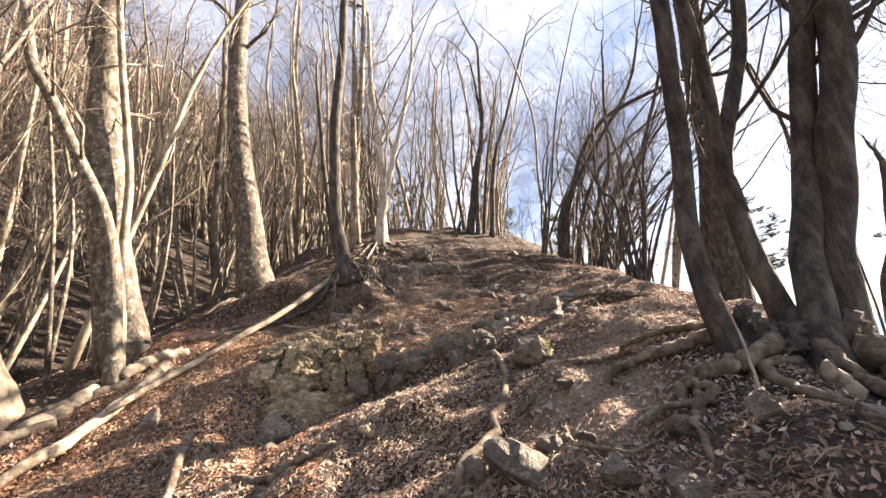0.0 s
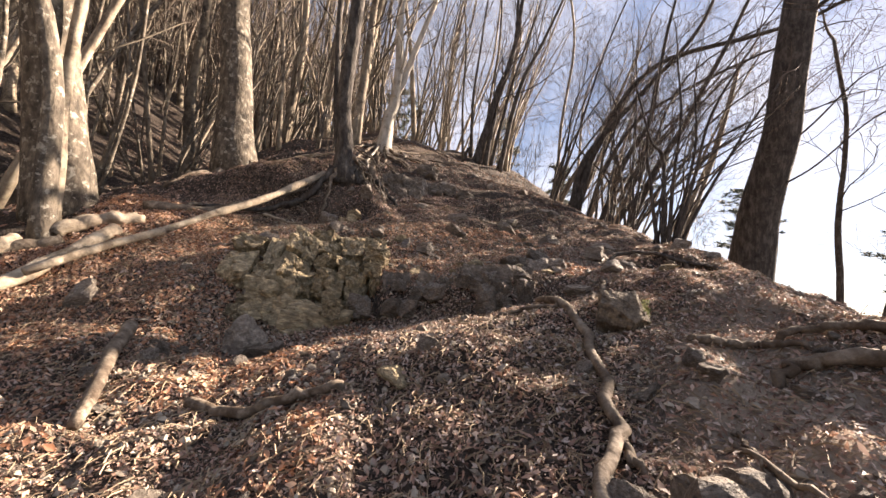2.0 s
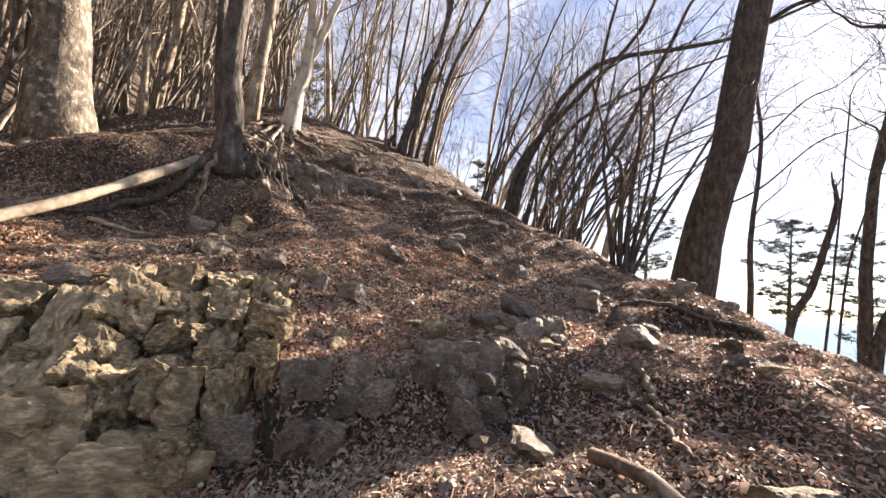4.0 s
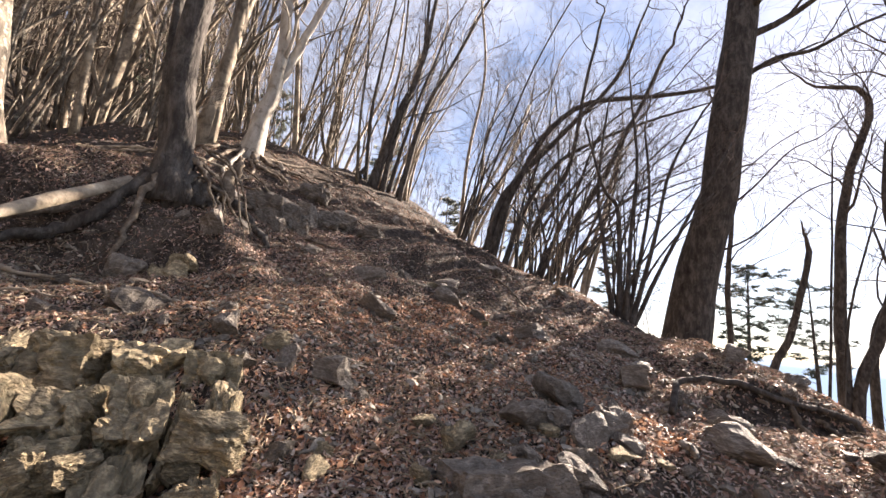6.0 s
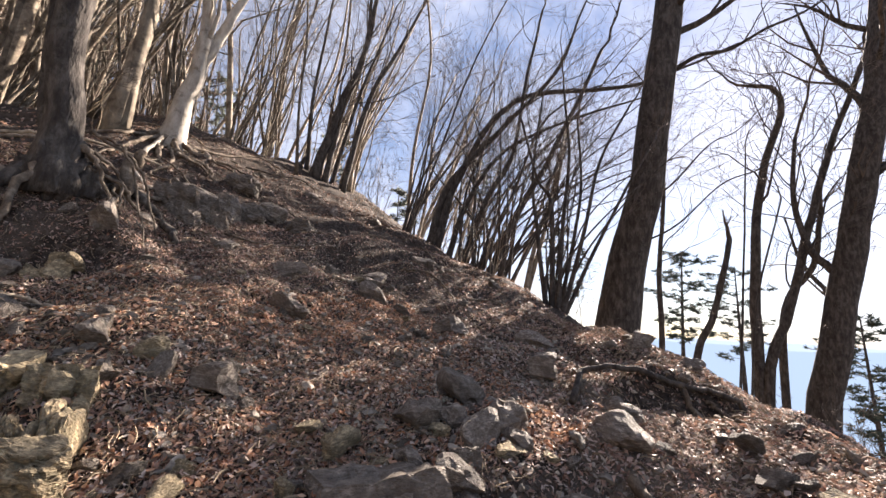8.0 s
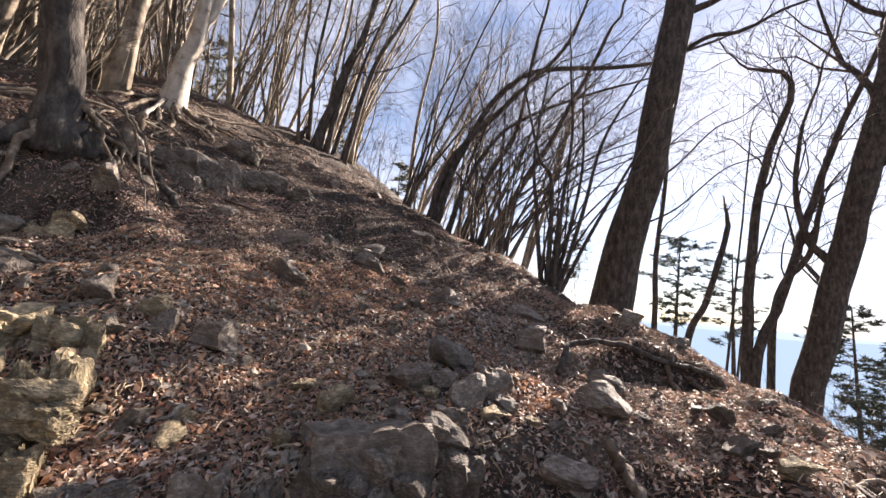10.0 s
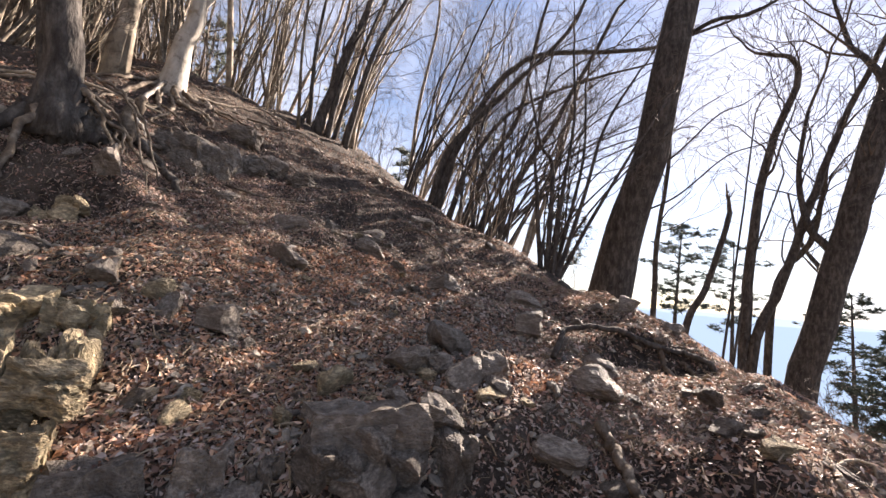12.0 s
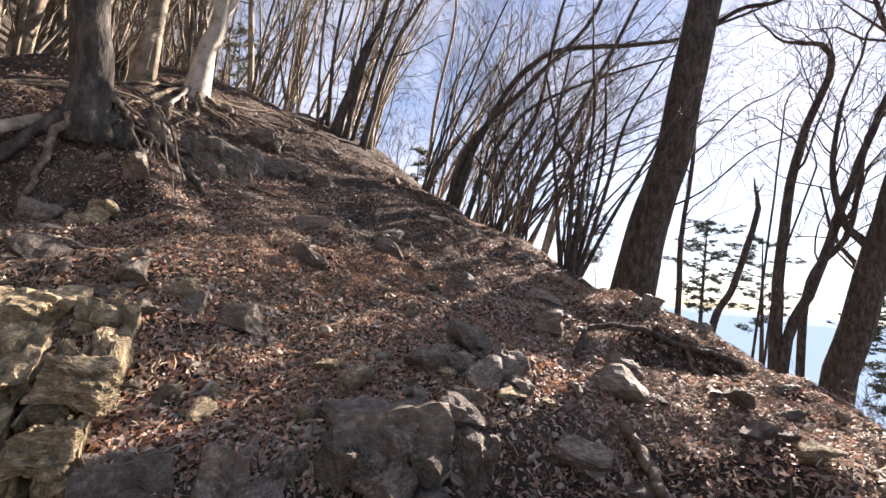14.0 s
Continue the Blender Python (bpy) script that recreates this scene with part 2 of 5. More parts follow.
def wave(x, y, size, shift=0):
    """Smooth noise from -1 to 1 with bumps of that size."""
    u, v = np.asarray(x, float) / size + 17.3 * shift, np.asarray(y, float) / size + 5.7 * shift
    i, j = np.floor(u).astype(int), np.floor(v).astype(int)
    f, g = u - i, v - j
    f, g = f * f * (3 - 2 * f), g * g * (3 - 2 * g)
    i0, i1, j0, j1 = i % 256, (i + 1) % 256, j % 256, (j + 1) % 256
    a = _table[i0, j0] * (1 - f) + _table[i1, j0] * f
    b = _table[i0, j1] * (1 - f) + _table[i1, j1] * f
    return 2 * (a * (1 - g) + b * g) - 1


def smooth_step(a, b, x):
    t = np.clip((x - a) / (b - a), 0, 1)
    return t * t * (3 - 2 * t)


EDGE_Y = [-30, 0, 2, 4, 6, 8, 10, 13, 16, 20, 30]
EDGE_X = [1.5, 2.2, 1.76, 1.92, 3.31, 2.9, 4.1, 4.16, 3.67, 3.24, 3.24]
FALL = (0.16, 0.118)
CREST_Y = [16.2, 17.8, 19.27, 19.27]


def bump_at(x, y, cx, cy, rx, ry, h):
    return h * np.exp(-((x - cx) / rx) ** 2 - ((y - cy) / ry) ** 2)


def land(x, y):
    """Height of the ground without its small relief."""
    x, y = np.asarray(x, float), np.asarray(y, float)
    cap = np.interp(x, [-3, 0, 3, 6], CREST_Y)
    yc = np.clip(y, 0, cap)
    xr = np.interp(y, EDGE_Y, EDGE_X)
    xl = np.interp(y, [0, 8, 11, 14, 20], [-6.2, -5.6, -3.2, -2.4, -1.8])
    xc = np.clip(x, xl, xr)
    z = 0.279 + 0.181 * yc + 0.0141 * yc ** 2 + 0.374 * xc + 0.0079 * xc ** 2 - 0.0395 * xc * yc
    z = z + 0.2 * np.clip(y, -200, 0)
    past = np.clip(y - cap, 0, 300)
    right = smooth_step(-7, -2, x)
    z = z - right * np.where(past < 6, 0.035 * past ** 2, 1.26 + 0.42 * (past - 6)) + (1 - right) * 0.42 * np.clip(past, 0, 45)
    d = np.clip(x - xr, 0, None)
    z = z - np.where(d < 4, FALL[0] * d + FALL[1] * d ** 2, 4 * FALL[0] + 16 * FALL[1] + 0.85 * (d - 4))
    d = np.clip(xl - x, 0, None)
    fall = np.where(d < 5, 0.16 * d + 0.03 * d ** 2, 1.55 + 0.46 * (d - 5))
    rise = np.where(d > 9, 1.15 * (d - 9), 0)
    z = z - fall + np.minimum(rise, 60)
    # the ledge of bedrock across the slope
    across = smooth_step(-3.2, -2.3, x) * (1 - smooth_step(0.6, 1.5, x))
    z = z + across * 0.18 * (np.tanh((y - 5.7 - 0.62 * (1 - smooth_step(-1.1, -0.85, x))) / 0.1) - 1) * np.exp(-((y - 5.65) / 0.95) ** 2)
    # the bank under the root tree
    z = z + 0.3 * np.tanh((y - 9.35 + 0.15 * (x + 2.2)) / 0.13) * smooth_step(-6, -4.5, x) * (1 - smooth_step(-1.7, -1.0, x)) * np.exp(-((y - 9.4) / 1.5) ** 2)
    # mounds round tree feet and banks
    z = z + bump_at(x, y, -2.6, 10.3, 1.3, 0.8, 0.35) + bump_at(x, y, 2.3, 9.7, 0.9, 0.7, 0.28)
    z = z - bump_at(x, y, -3.4, 8.9, 1.0, 0.45, 0.18) - bump_at(x, y, -2.35, 9.25, 0.6, 0.25, 0.2)
    z = z + bump_at(x, y, 2.4, 3.0, 0.8, 0.9, 0.18) - bump_at(x, y, -0.5, 6.6, 0.45, 0.5, 0.08)
    z = z + 0.16 * np.tanh((y - 6.12 + 0.45 * (x - 2.5)) / 0.08) * np.exp(-((x - 2.6) / 0.6) ** 2 - ((y - 6.12 + 0.45 * (x - 2.5)) / 0.3) ** 2)
    # a dark bank across the upper slope
    rise = y - 10.05 - 0.45 * (x - 1.0)
    z = z + 0.22 * np.tanh(rise / 0.1) * np.exp(-((x - 2.0) / 1.2) ** 2 - (rise / 0.8) ** 2)
    # the hollow below the clump
    z = z - bump_at(x, y, 2.15, 1.8, 0.75, 0.75, 0.32)
    z = np.maximum(z, -70 + 0.006 * np.hypot(x, y))
    return z


def ground_z(x, y):
    x, y = np.asarray(x, float), np.asarray(y, float)
    near = np.exp(-(np.maximum(np.hypot(x, y - 8) - 12, 0) / 6) ** 2)
    z = land(x, y)
    # a small terrace held up by a root and a boulder
    z = z + 0.2 * smooth_step(3.95, 4.35, y) * (1 - smooth_step(4.7, 5.6, y)) * np.exp(-((x - 0.75) / 0.8) ** 2)
    calm = 1 - 0.75 * smooth_step(-3.0, -2.4, x) * (1 - smooth_step(0.8, 1.3, x)) * np.exp(-((y - 5.9) / 0.7) ** 4)
    z = z + near * calm * (0.09 * wave(x, y, 0.9) + 0.06 * wave(x, y, 0.36, 1) + 0.03 * wave(x, y, 0.16, 2) + 0.05 * np.tanh(6 * wave(x * 0.6, y, 0.8, 14)))
    z = z + (1 - near) * 0.25 * wave(x, y, 4.0, 3)
    return z


def gz(x, y):
    return float(ground_z(x, y))


def grown(a, b, step, limit, ratio):
    mid = list(np.arange(a, b + step * 0.5, step))
    lo, hi, s = [a], [mid[-1]], step
    while lo[-1] > -limit:
        s *= ratio
        lo.append(lo[-1] - s)
    s = step
    while hi[-1] < limit:
        s *= ratio
        hi.append(hi[-1] + s)
    return np.array(lo[:0:-1] + mid + hi[1:])


add_worn(SOIL, (0.34, 0.275, 0.21))


def worn_at(x, y):
    """How far the feet of walkers have worn the ground, from 0 to 1."""
    mid = np.interp(y, [-5, 0, 2.5, 4.5, 6.5, 8.5, 11, 15, 19], [0.2, 0.3, 0.8, 1.8, 1.9, 1.3, 1.0, 1.0, 1.2])
    wide = np.interp(y, [0, 3, 5, 8, 19], [0.6, 0.7, 0.9, 0.7, 0.6])
    return np.interp(y, [6.5, 9], [1, 0.05]) * np.exp(-((x - mid) / wide) ** 2) * np.clip(0.75 + 0.5 * wave(x, y, 0.7, 20), 0, 1)


def make_ground():
    xs, ys = grown(-5.5, 5.0, 0.07, 2600, 1.16), grown(1.0, 12.5, 0.07, 2600, 1.16)
    gx, gy = np.meshgrid(xs, ys)
    z = ground_z(gx, gy)
    nx, ny = len(xs), len(ys)
    idx = np.arange(nx * ny).reshape(ny, nx)
    q = np.stack([idx[:-1, :-1], idx[:-1, 1:], idx[1:, 1:], idx[1:, :-1]], -1).reshape(-1, 4)
    me = quads_mesh("ground", np.stack([gx, gy, z], -1).reshape(-1, 3), q, SOIL, True)
    mark = me.attributes.new("worn", "FLOAT", "POINT")
    mark.data.foreach_set("value", worn_at(gx, gy).ravel().astype(np.float32))
    tagged(new("ground", me), "steep brown forest slope of soil and stones", "ground", kind="structure")


make_ground()


# ---- trees ----
THIN = [0.0028]


def limb_lines(start, way, length, r, level, rng, out, droop=0.0, lift=0.35):
    """A wandering limb with its forks; out collects (level, places, radii)."""
    n = (8, 7, 4, 2)[min(level, 3)]
    pts, rad = [Vector(start)], [r]
    d = Vector(way).normalized()
    for k in range(n):
        w = 0.16 + 0.07 * level
        d = (d + Vector((rng.gauss(0, w), rng.gauss(0, w), rng.gauss(0, w * 0.75) + lift * 0.12 - droop * 0.1))).normalized()
        pts.append(pts[-1] + d * (length / n))
        rad.append(max(r * (1 - 0.8 * (k + 1) / n), THIN[0]))
    out.append((level, pts, rad))
    if level >= 3:
        return
    kids = (5, 4, 3)[level]
    for c in range(kids):
        u = rng.uniform(0.25, 0.97)
        i = min(int(u * n), n - 1)
        p = pts[i].lerp(pts[i + 1], u * n - i)
        t = (pts[i + 1] - pts[i]).normalized()
        side = t.orthogonal().normalized()
        side.rotate(Matrix.Rotation(rng.uniform(0, 2 * math.pi), 3, t))
        nd = t * rng.uniform(0.8, 1.3) + side * rng.uniform(0.4, 0.85)
        limb_lines(p, nd, length * rng.uniform(0.4, 0.72), rad[i] * rng.uniform(0.42, 0.65), level + 1, rng, out, droop, lift)


def build_tree(name, stems, seed, bark, label, limbs=7, limb_len=2.6, first=0.3, sides=14, flare=0.5, top=None, group="", bias=(0, 0, 0), category="tree", rings=26, thin=0.003):
    """stems: (line, radius at the foot, radius at the top), in the world. The thing stands at the first stem's foot."""
    rng = random.Random(seed)
    THIN[0] = thin
    foot = Vector(stems[0][0][0])
    tree = new(name)
    tree.location = foot
    tagged(tree, label, category, group)
    fine = Tubes()
    for s, (line, r0, r1) in enumerate(stems):
        n = rings
        pts = [p - foot for p in spline(line, n)]
        reach = sum((pts[k + 1] - pts[k]).length for k in range(n))
        step = reach / n
        for k in range(2, n + 1):
            pts[k] += noise.noise_vector(Vector((k * step * 0.9, seed * 3.3, s * 7.7))) * min(r0 * 0.35, 0.06)
        rad = []
        for k in range(n + 1):
            u = k / n
            r = r0 + (r1 - r0) * u ** 0.8
            if line[0][2] < gz(line[0][0], line[0][1]) + 0.3:
                r *= 1 + flare * math.exp(-(k * step) / (2.2 * r0 + 0.05))
            rad.append(r * (1 + 0.015 * rng.uniform(-1, 1)))
        pts[0] = pts[0] - (pts[1] - pts[0]).normalized() * 0.25
        t = Tubes()
        t.add(pts, rad, sides, 0.025, rng)
        part("trunk", t.mesh("trunk", bark), tree)
        for c in range(limbs):
            u = first + (1 - first) * (c + rng.uniform(0.1, 0.9)) / limbs
            k = min(int(u * n), n - 1)
            p = pts[k].lerp(pts[k + 1], u * n - k)
            t = (pts[k + 1] - pts[k]).normalized()
            w = rng.uniform(0, 2 * math.pi)
            d = Vector((math.cos(w), math.sin(w), 0)) * rng.uniform(0.5, 0.95) + t * rng.uniform(0.6, 1.0) + Vector(bias)
            out = []
            limb_lines(p, d, limb_len * (1.2 - 0.55 * u) * rng.uniform(0.7, 1.2), rad[k] * rng.uniform(0.22, 0.38), 1, rng, out)
            main = Tubes()
            main.add(out[0][1], out[0][2], 5 if rings > 14 else 4, 0.03, rng)
            part("limb", main.mesh("limb", bark), tree)
            for level, q, r in out[1:]:
                fine.add(q, r, 3, caps=False)
        out = []
        limb_lines(pts[-1], (pts[-1] - pts[-3]), limb_len * 0.9, rad[-1] * 0.95, 1, rng, out)
        for level, q, r in out:
            fine.add(q, r, 4 if level < 2 else 3, caps=False)
    if fine.v:
        tagged(part("twig_spray", fine.mesh("twig_spray", TWIG), tree), kind="stuff")
    return tree


def foot(x, y, dz=-0.05):
    return (x, y, gz(x, y) + dz)


build_tree("beech_tree", [([foot(-5.25, 11.8), (-5.62, 11.7, 7.3), (-5.95, 11.55, 10.3), (-5.97, 11.5, 13.6), (-5.8, 11.6, 16.5)], 0.43, 0.22)], 1, BARK,
           "tall grey beech with lichen patches and flared foot", 6, 3.6, 0.55, 18, 0.45)
build_tree("beech_tree", [([foot(-2.2, 9.77, 0.1), (-2.24, 9.75, 4.5), (-2.31, 9.65, 5.6), (-2.26, 9.51, 7.6), (-2.01, 9.43, 10.4), (-1.8, 9.4, 12.5)], 0.20, 0.11),
                          ([(-2.3, 9.75, 4.3), (-2.5, 9.9, 5.2), (-2.75, 10.1, 7.5), (-2.9, 10.2, 10.0)], 0.09, 0.05)], 2, BARK_DARK,
           "dark slim beech on bare twisting roots", 5, 2.6, 0.5, 14, 0.5)
build_tree("beech_tree", [([foot(-1.85, 14.3), (-1.72, 14.25, 7.2), (-1.55, 14.2, 8.25), (-1.62, 14.1, 9.9), (-1.75, 14.0, 12.5), (-1.7, 14.0, 16.5)], 0.24, 0.08),
                          ([(-1.56, 14.2, 8.2), (-1.3, 14.25, 9.1), (-1.0, 14.3, 10.2), (-0.4, 14.4, 12.6), (0.2, 14.5, 16.0)], 0.14, 0.06)], 3, BARK_WHITE,
           "pale forked tree with spreading bare roots", 6, 2.6, 0.4, 12, 0.6)
build_tree("slim_tree", [([foot(-7.4, 13.6), (-7.6, 13.5, 7.7), (-7.5, 13.5, 11.9), (-7.6, 13.5, 15.7)], 0.17, 0.09)], 4, BARK_PALE,
           "sunlit slim tree with yellowish bark", 6, 2.6, 0.45, 10, 0.3)
build_tree("beech_tree", [([foot(-5.9, 7.8), (-6.2, 7.5, 4.4), (-6.45, 7.3, 6.7), (-6.6, 7.2, 8.8), (-6.65, 7.1, 11.0)], 0.36, 0.26)], 5, BARK,
           "broad pale trunk standing beside the fallen log", 5, 3.2, 0.55, 18, 0.4)
build_tree("slim_tree", [([foot(-5.6, 7.3), (-5.74, 7.29, 3.68), (-5.82, 7.23, 5.98), (-6.11, 7.01, 8.56), (-6.24, 6.91, 10.0)], 0.09, 0.06)], 6, BARK_PALE,
           "thin upright stem close to a broad trunk", 4, 1.8, 0.5, 8, 0.2)
build_tree("slim_tree", [([foot(-5.4, 6.95), (-5.58, 6.86, 3.78), (-5.88, 6.63, 5.22), (-6.42, 6.21, 6.63), (-6.74, 5.96, 7.55), (-7.0, 5.8, 8.9)], 0.13, 0.08)], 7, BARK,
           "bent slim tree bowing over the hollow", 6, 2.4, 0.4, 10, 0.2)
build_tree("beech_tree", [([foot(-6.6, 6.2), (-6.9, 5.9, 2.7), (-7.3, 5.4, 4.4), (-7.8, 4.9, 8.0)], 0.40, 0.28)], 8, BARK_PALE,
           "pale leaning trunk lit by the sun", 4, 3.0, 0.6, 16, 0.3)
build_tree("beech_tree", [([foot(7.49, 10.41, -0.25), (7.53, 9.95, 4.1), (7.58, 9.43, 5.9), (7.58, 9.01, 8.4), (7.72, 8.69, 10.7), (7.94, 8.24, 13.5), (8.1, 8.0, 15.5)], 0.45, 0.24),
                          ([(7.58, 9.0, 8.46), (8.03, 8.4, 8.92), (8.35, 7.88, 8.92), (8.74, 7.36, 9.24), (9.26, 6.71, 9.57), (10.17, 5.68, 10.67)], 0.055, 0.015),
                          ([(7.56, 9.45, 5.6), (7.83, 8.92, 6.06), (8.35, 8.4, 6.9), (8.87, 8.01, 7.29), (9.52, 7.36, 8.33)], 0.026, 0.007),
                          ([(7.53, 9.75, 4.69), (7.83, 8.92, 5.08), (8.48, 8.27, 5.99), (9.13, 7.75, 6.38), (9.91, 7.1, 7.16)], 0.024, 0.007)], 9, BARK_DARK,
           "stout dark beech on the edge of the ridge", 5, 3.0, 0.5, 18, 0.5, thin=0.004)
build_tree("beech_tree", [([foot(14.45, 9.2), (14.45, 9.05, 0.1), (14.45, 8.5, 3.1), (14.5, 7.85, 6.2), (14.5, 7.15, 9.4), (14.55, 6.9, 11.2), (14.8, 6.5, 14.0)], 0.42, 0.26),
                          ([(14.4, 8.4, 4.9), (14.2, 8.8, 5.6), (14.1, 9.0, 7.2), (14.2, 8.8, 9.0)], 0.12, 0.05)], 10, BARK_DARK,
           "stout dark beech down the slope beyond the edge", 9, 4.8, 0.3, 18, 0.2, thin=0.008)
build_tree("crooked_tree", [([foot(13.8, 10.1), (13.8, 10.1, 1.0), (13.8, 10.1, 3.3), (13.8, 9.9, 6.1), (14.0, 9.6, 8.3), (14.2, 9.1, 10.1), (14.1, 9.2, 10.8), (13.9, 9.8, 11.2)], 0.20, 0.06),
                            ([foot(13.9, 10.0), (13.8, 9.9, 1.6), (14.1, 9.4, 3.7), (14.3, 8.8, 6.0), (14.4, 8.6, 7.0), (14.6, 8.1, 8.8), (15.0, 7.4, 11.0)], 0.16, 0.07),
                            ([foot(14.5, 9.8), (14.5, 9.7, 3.2), (14.8, 8.9, 5.2), (15.0, 8.6, 7.7)], 0.13, 0.06)], 11, BARK_DARK,
           "crooked dark tree with several snaking stems", 7, 2.6, 0.42, 10, 0.1, thin=0.007)
build_tree("dead_snag", [([foot(12.5, 11.5), (12.6, 11.3, 1.9), (12.9, 10.8, 3.6), (13.1, 10.3, 5.9)], 0.14, 0.08)], 12, BARK_DARK, "leaning dead snag with a broken top", 0, 1, 0.6, 8, 0.1)
build_tree("slim_tree", [([foot(12.1, 12.0), (12.1, 12.0, 2.3), (12.1, 12.0, 5.0), (12.15, 11.95, 5.8), (12.2, 11.8, 7.9), (12.1, 12.0, 10.8)], 0.11, 0.05)], 13, BARK_DARK, "thin dark tree beyond the ridge edge", 7, 2.6, 0.4, 8, 0.1, thin=0.007)
# leaning coppices on the ridge edge
build_tree("coppice", [([foot(4.85, 14.2), (5.4, 14.0, 7.1), (6.8, 13.1, 9.7), (10.2, 11.2, 10.6), (12.9, 9.6, 12.2)], 0.15, 0.03),
                       ([foot(4.75, 14.3), (5.1, 14.1, 6.8), (6.5, 13.3, 8.8), (7.9, 12.5, 10.9), (8.6, 12.2, 13.0)], 0.13, 0.04),
                       ([foot(6.0, 13.2), (6.8, 12.7, 6.2), (7.6, 12.2, 8.1), (8.8, 11.5, 11.4)], 0.13, 0.05),
                       ([foot(5.5, 13.8), (6.1, 13.4, 6.5), (6.7, 13.1, 7.9), (7.0, 12.9, 10.4), (7.3, 12.7, 12.5)], 0.10, 0.04),
                       ([foot(5.2, 14.0), (5.6, 13.8, 6.3), (6.5, 13.2, 8.0), (8.3, 12.2, 9.2), (10.0, 11.3, 10.0)], 0.09, 0.03)], 14, BARK_DARK,
           "old coppice of stems bowing out over the edge", 6, 3.2, 0.25, 10, 0.3)
build_tree("coppice", [([foot(4.85, 9.5), (4.8, 9.5, 5.0), (4.6, 9.7, 5.6), (4.4, 10.0, 7.0)], 0.055, 0.02),
                       ([foot(4.95, 9.35), (5.2, 9.1, 4.4), (5.4, 8.9, 5.8), (5.8, 8.5, 7.0)], 0.05, 0.02),
                       ([foot(4.9, 9.4), (4.95, 9.35, 4.6), (5.05, 9.3, 6.0), (5.0, 9.4, 7.6)], 0.05, 0.02),
                       ([foot(5.0, 9.5), (5.3, 9.4, 4.5), (5.5, 9.4, 5.7), (5.5, 9.5, 7.0)], 0.045, 0.02),
                       ([foot(4.8, 9.6), (4.65, 9.7, 4.5), (4.6, 9.8, 5.7), (4.8, 9.8, 7.4)], 0.05, 0.02),
                       ([foot(5.05, 9.4), (5.5, 9.1, 4.2), (6.0, 8.8, 5.4), (6.6, 8.5, 6.6)], 0.045, 0.02)], 15, BARK_DARK,
           "clump of thin dark coppice stems", 2, 1.4, 0.3, 7, 0.2)
build_tree("coppice", [([foot(1.9, 18.1), (2.5, 18.0, 10.3), (3.2, 17.9, 13.2), (3.6, 17.9, 18.0)], 0.19, 0.07),
                       ([foot(2.9, 17.9), (3.5, 17.8, 10.8), (4.6, 17.7, 13.8), (6.2, 17.5, 18.2)], 0.13, 0.05),
                       ([foot(2.3, 18.1), (2.6, 18.0, 10.1), (3.2, 17.9, 13.0), (3.1, 17.9, 17.0)], 0.12, 0.05),
                       ([foot(2.6, 18.3), (3.2, 18.2, 11.0), (4.2, 18.0, 15.0)], 0.09, 0.04),
                       ([foot(1.7, 18.4), (1.6, 18.4, 11.0), (1.9, 18.3, 16.0)], 0.09, 0.04)], 16, BARK_DARK,
           "coppice of bare leaning stems on the crest", 8, 3.2, 0.2, 10, 0.25)
# the clump beside the path
build_tree("beech_clump", [([foot(1.98, 2.78, -0.1), (1.93, 2.80, 1.7), (1.94, 2.88, 2.1), (1.98, 2.93, 2.45), (2.05, 2.86, 3.0), (2.04, 2.72, 3.6), (2.04, 2.54, 4.4), (2.1, 2.2, 7.0)], 0.088, 0.065),
                           ([foot(2.62, 3.04, -0.1), (2.59, 3.05, 1.7), (2.52, 3.07, 2.1), (2.52, 3.07, 2.5), (2.56, 3.07, 3.0), (2.78, 3.00, 3.6), (3.03, 2.92, 4.4), (3.5, 2.8, 7.0)], 0.10, 0.055),
                           ([(2.53, 3.06, 2.75), (2.52, 3.05, 3.05), (2.53, 2.97, 3.6), (2.48, 2.85, 4.4), (2.4, 2.7, 7.0)], 0.065, 0.045),
                           ([foot(2.52, 2.78, -0.1), (2.67, 2.86, 1.7), (2.83, 2.95, 2.1), (3.02, 2.99, 2.5), (3.16, 2.96, 3.0), (3.26, 2.81, 3.6), (3.31, 2.58, 4.4), (3.4, 2.0, 7.0)], 0.115, 0.085),
                           ([foot(2.93, 3.03, -0.1), (3.01, 3.00, 1.7), (3.10, 2.95, 2.1), (3.19, 2.87, 2.5), (3.25, 2.77, 3.0), (3.34, 2.63, 3.6), (3.38, 2.46, 4.4), (3.5, 2.1, 7.0)], 0.145, 0.10)], 17, BARK_DARK,
           "clump of dark beech stems on one rootstock", 4, 2.4, 0.6, 16, 0.7)


# ---- roots, on their trees or alone ----
def root_line(way, r0, r1, rise=0.02, rng=random, n=24):
    """A root creeping over the ground through places given as (x, y) or (x, y, z)."""
    pts = []
    for p in way:
        pts.append(Vector(p) if len(p) == 3 else Vector((p[0], p[1], gz(*p) + rise)))
    line = spline(pts, n)
    for k, p in enumerate(line):
        if 0 < k:
            w = noise.noise_vector(Vector((k * 0.55, r0 * 91, rise * 37 + way[0][0]))) * min(0.09, 0.4 * r0 + 0.03)
            p.x += w.x
            p.y += w.y
            p.z += abs(w.z) * 0.5
            p.z = max(p.z, gz(p.x, p.y) + rise * 0.5) + rng.gauss(0, 0.006)
    line[-1].z = gz(line[-1].x, line[-1].y) - r1
    rad = [r0 + (r1 - r0) * (k / n) ** 0.8 for k in range(n + 1)]
    return line, [0.68 * r * (1 + 0.3 * noise.noise(Vector((k * 0.4, way[0][0] * 5, way[0][1] * 5)))) for k, r in enumerate(rad)]


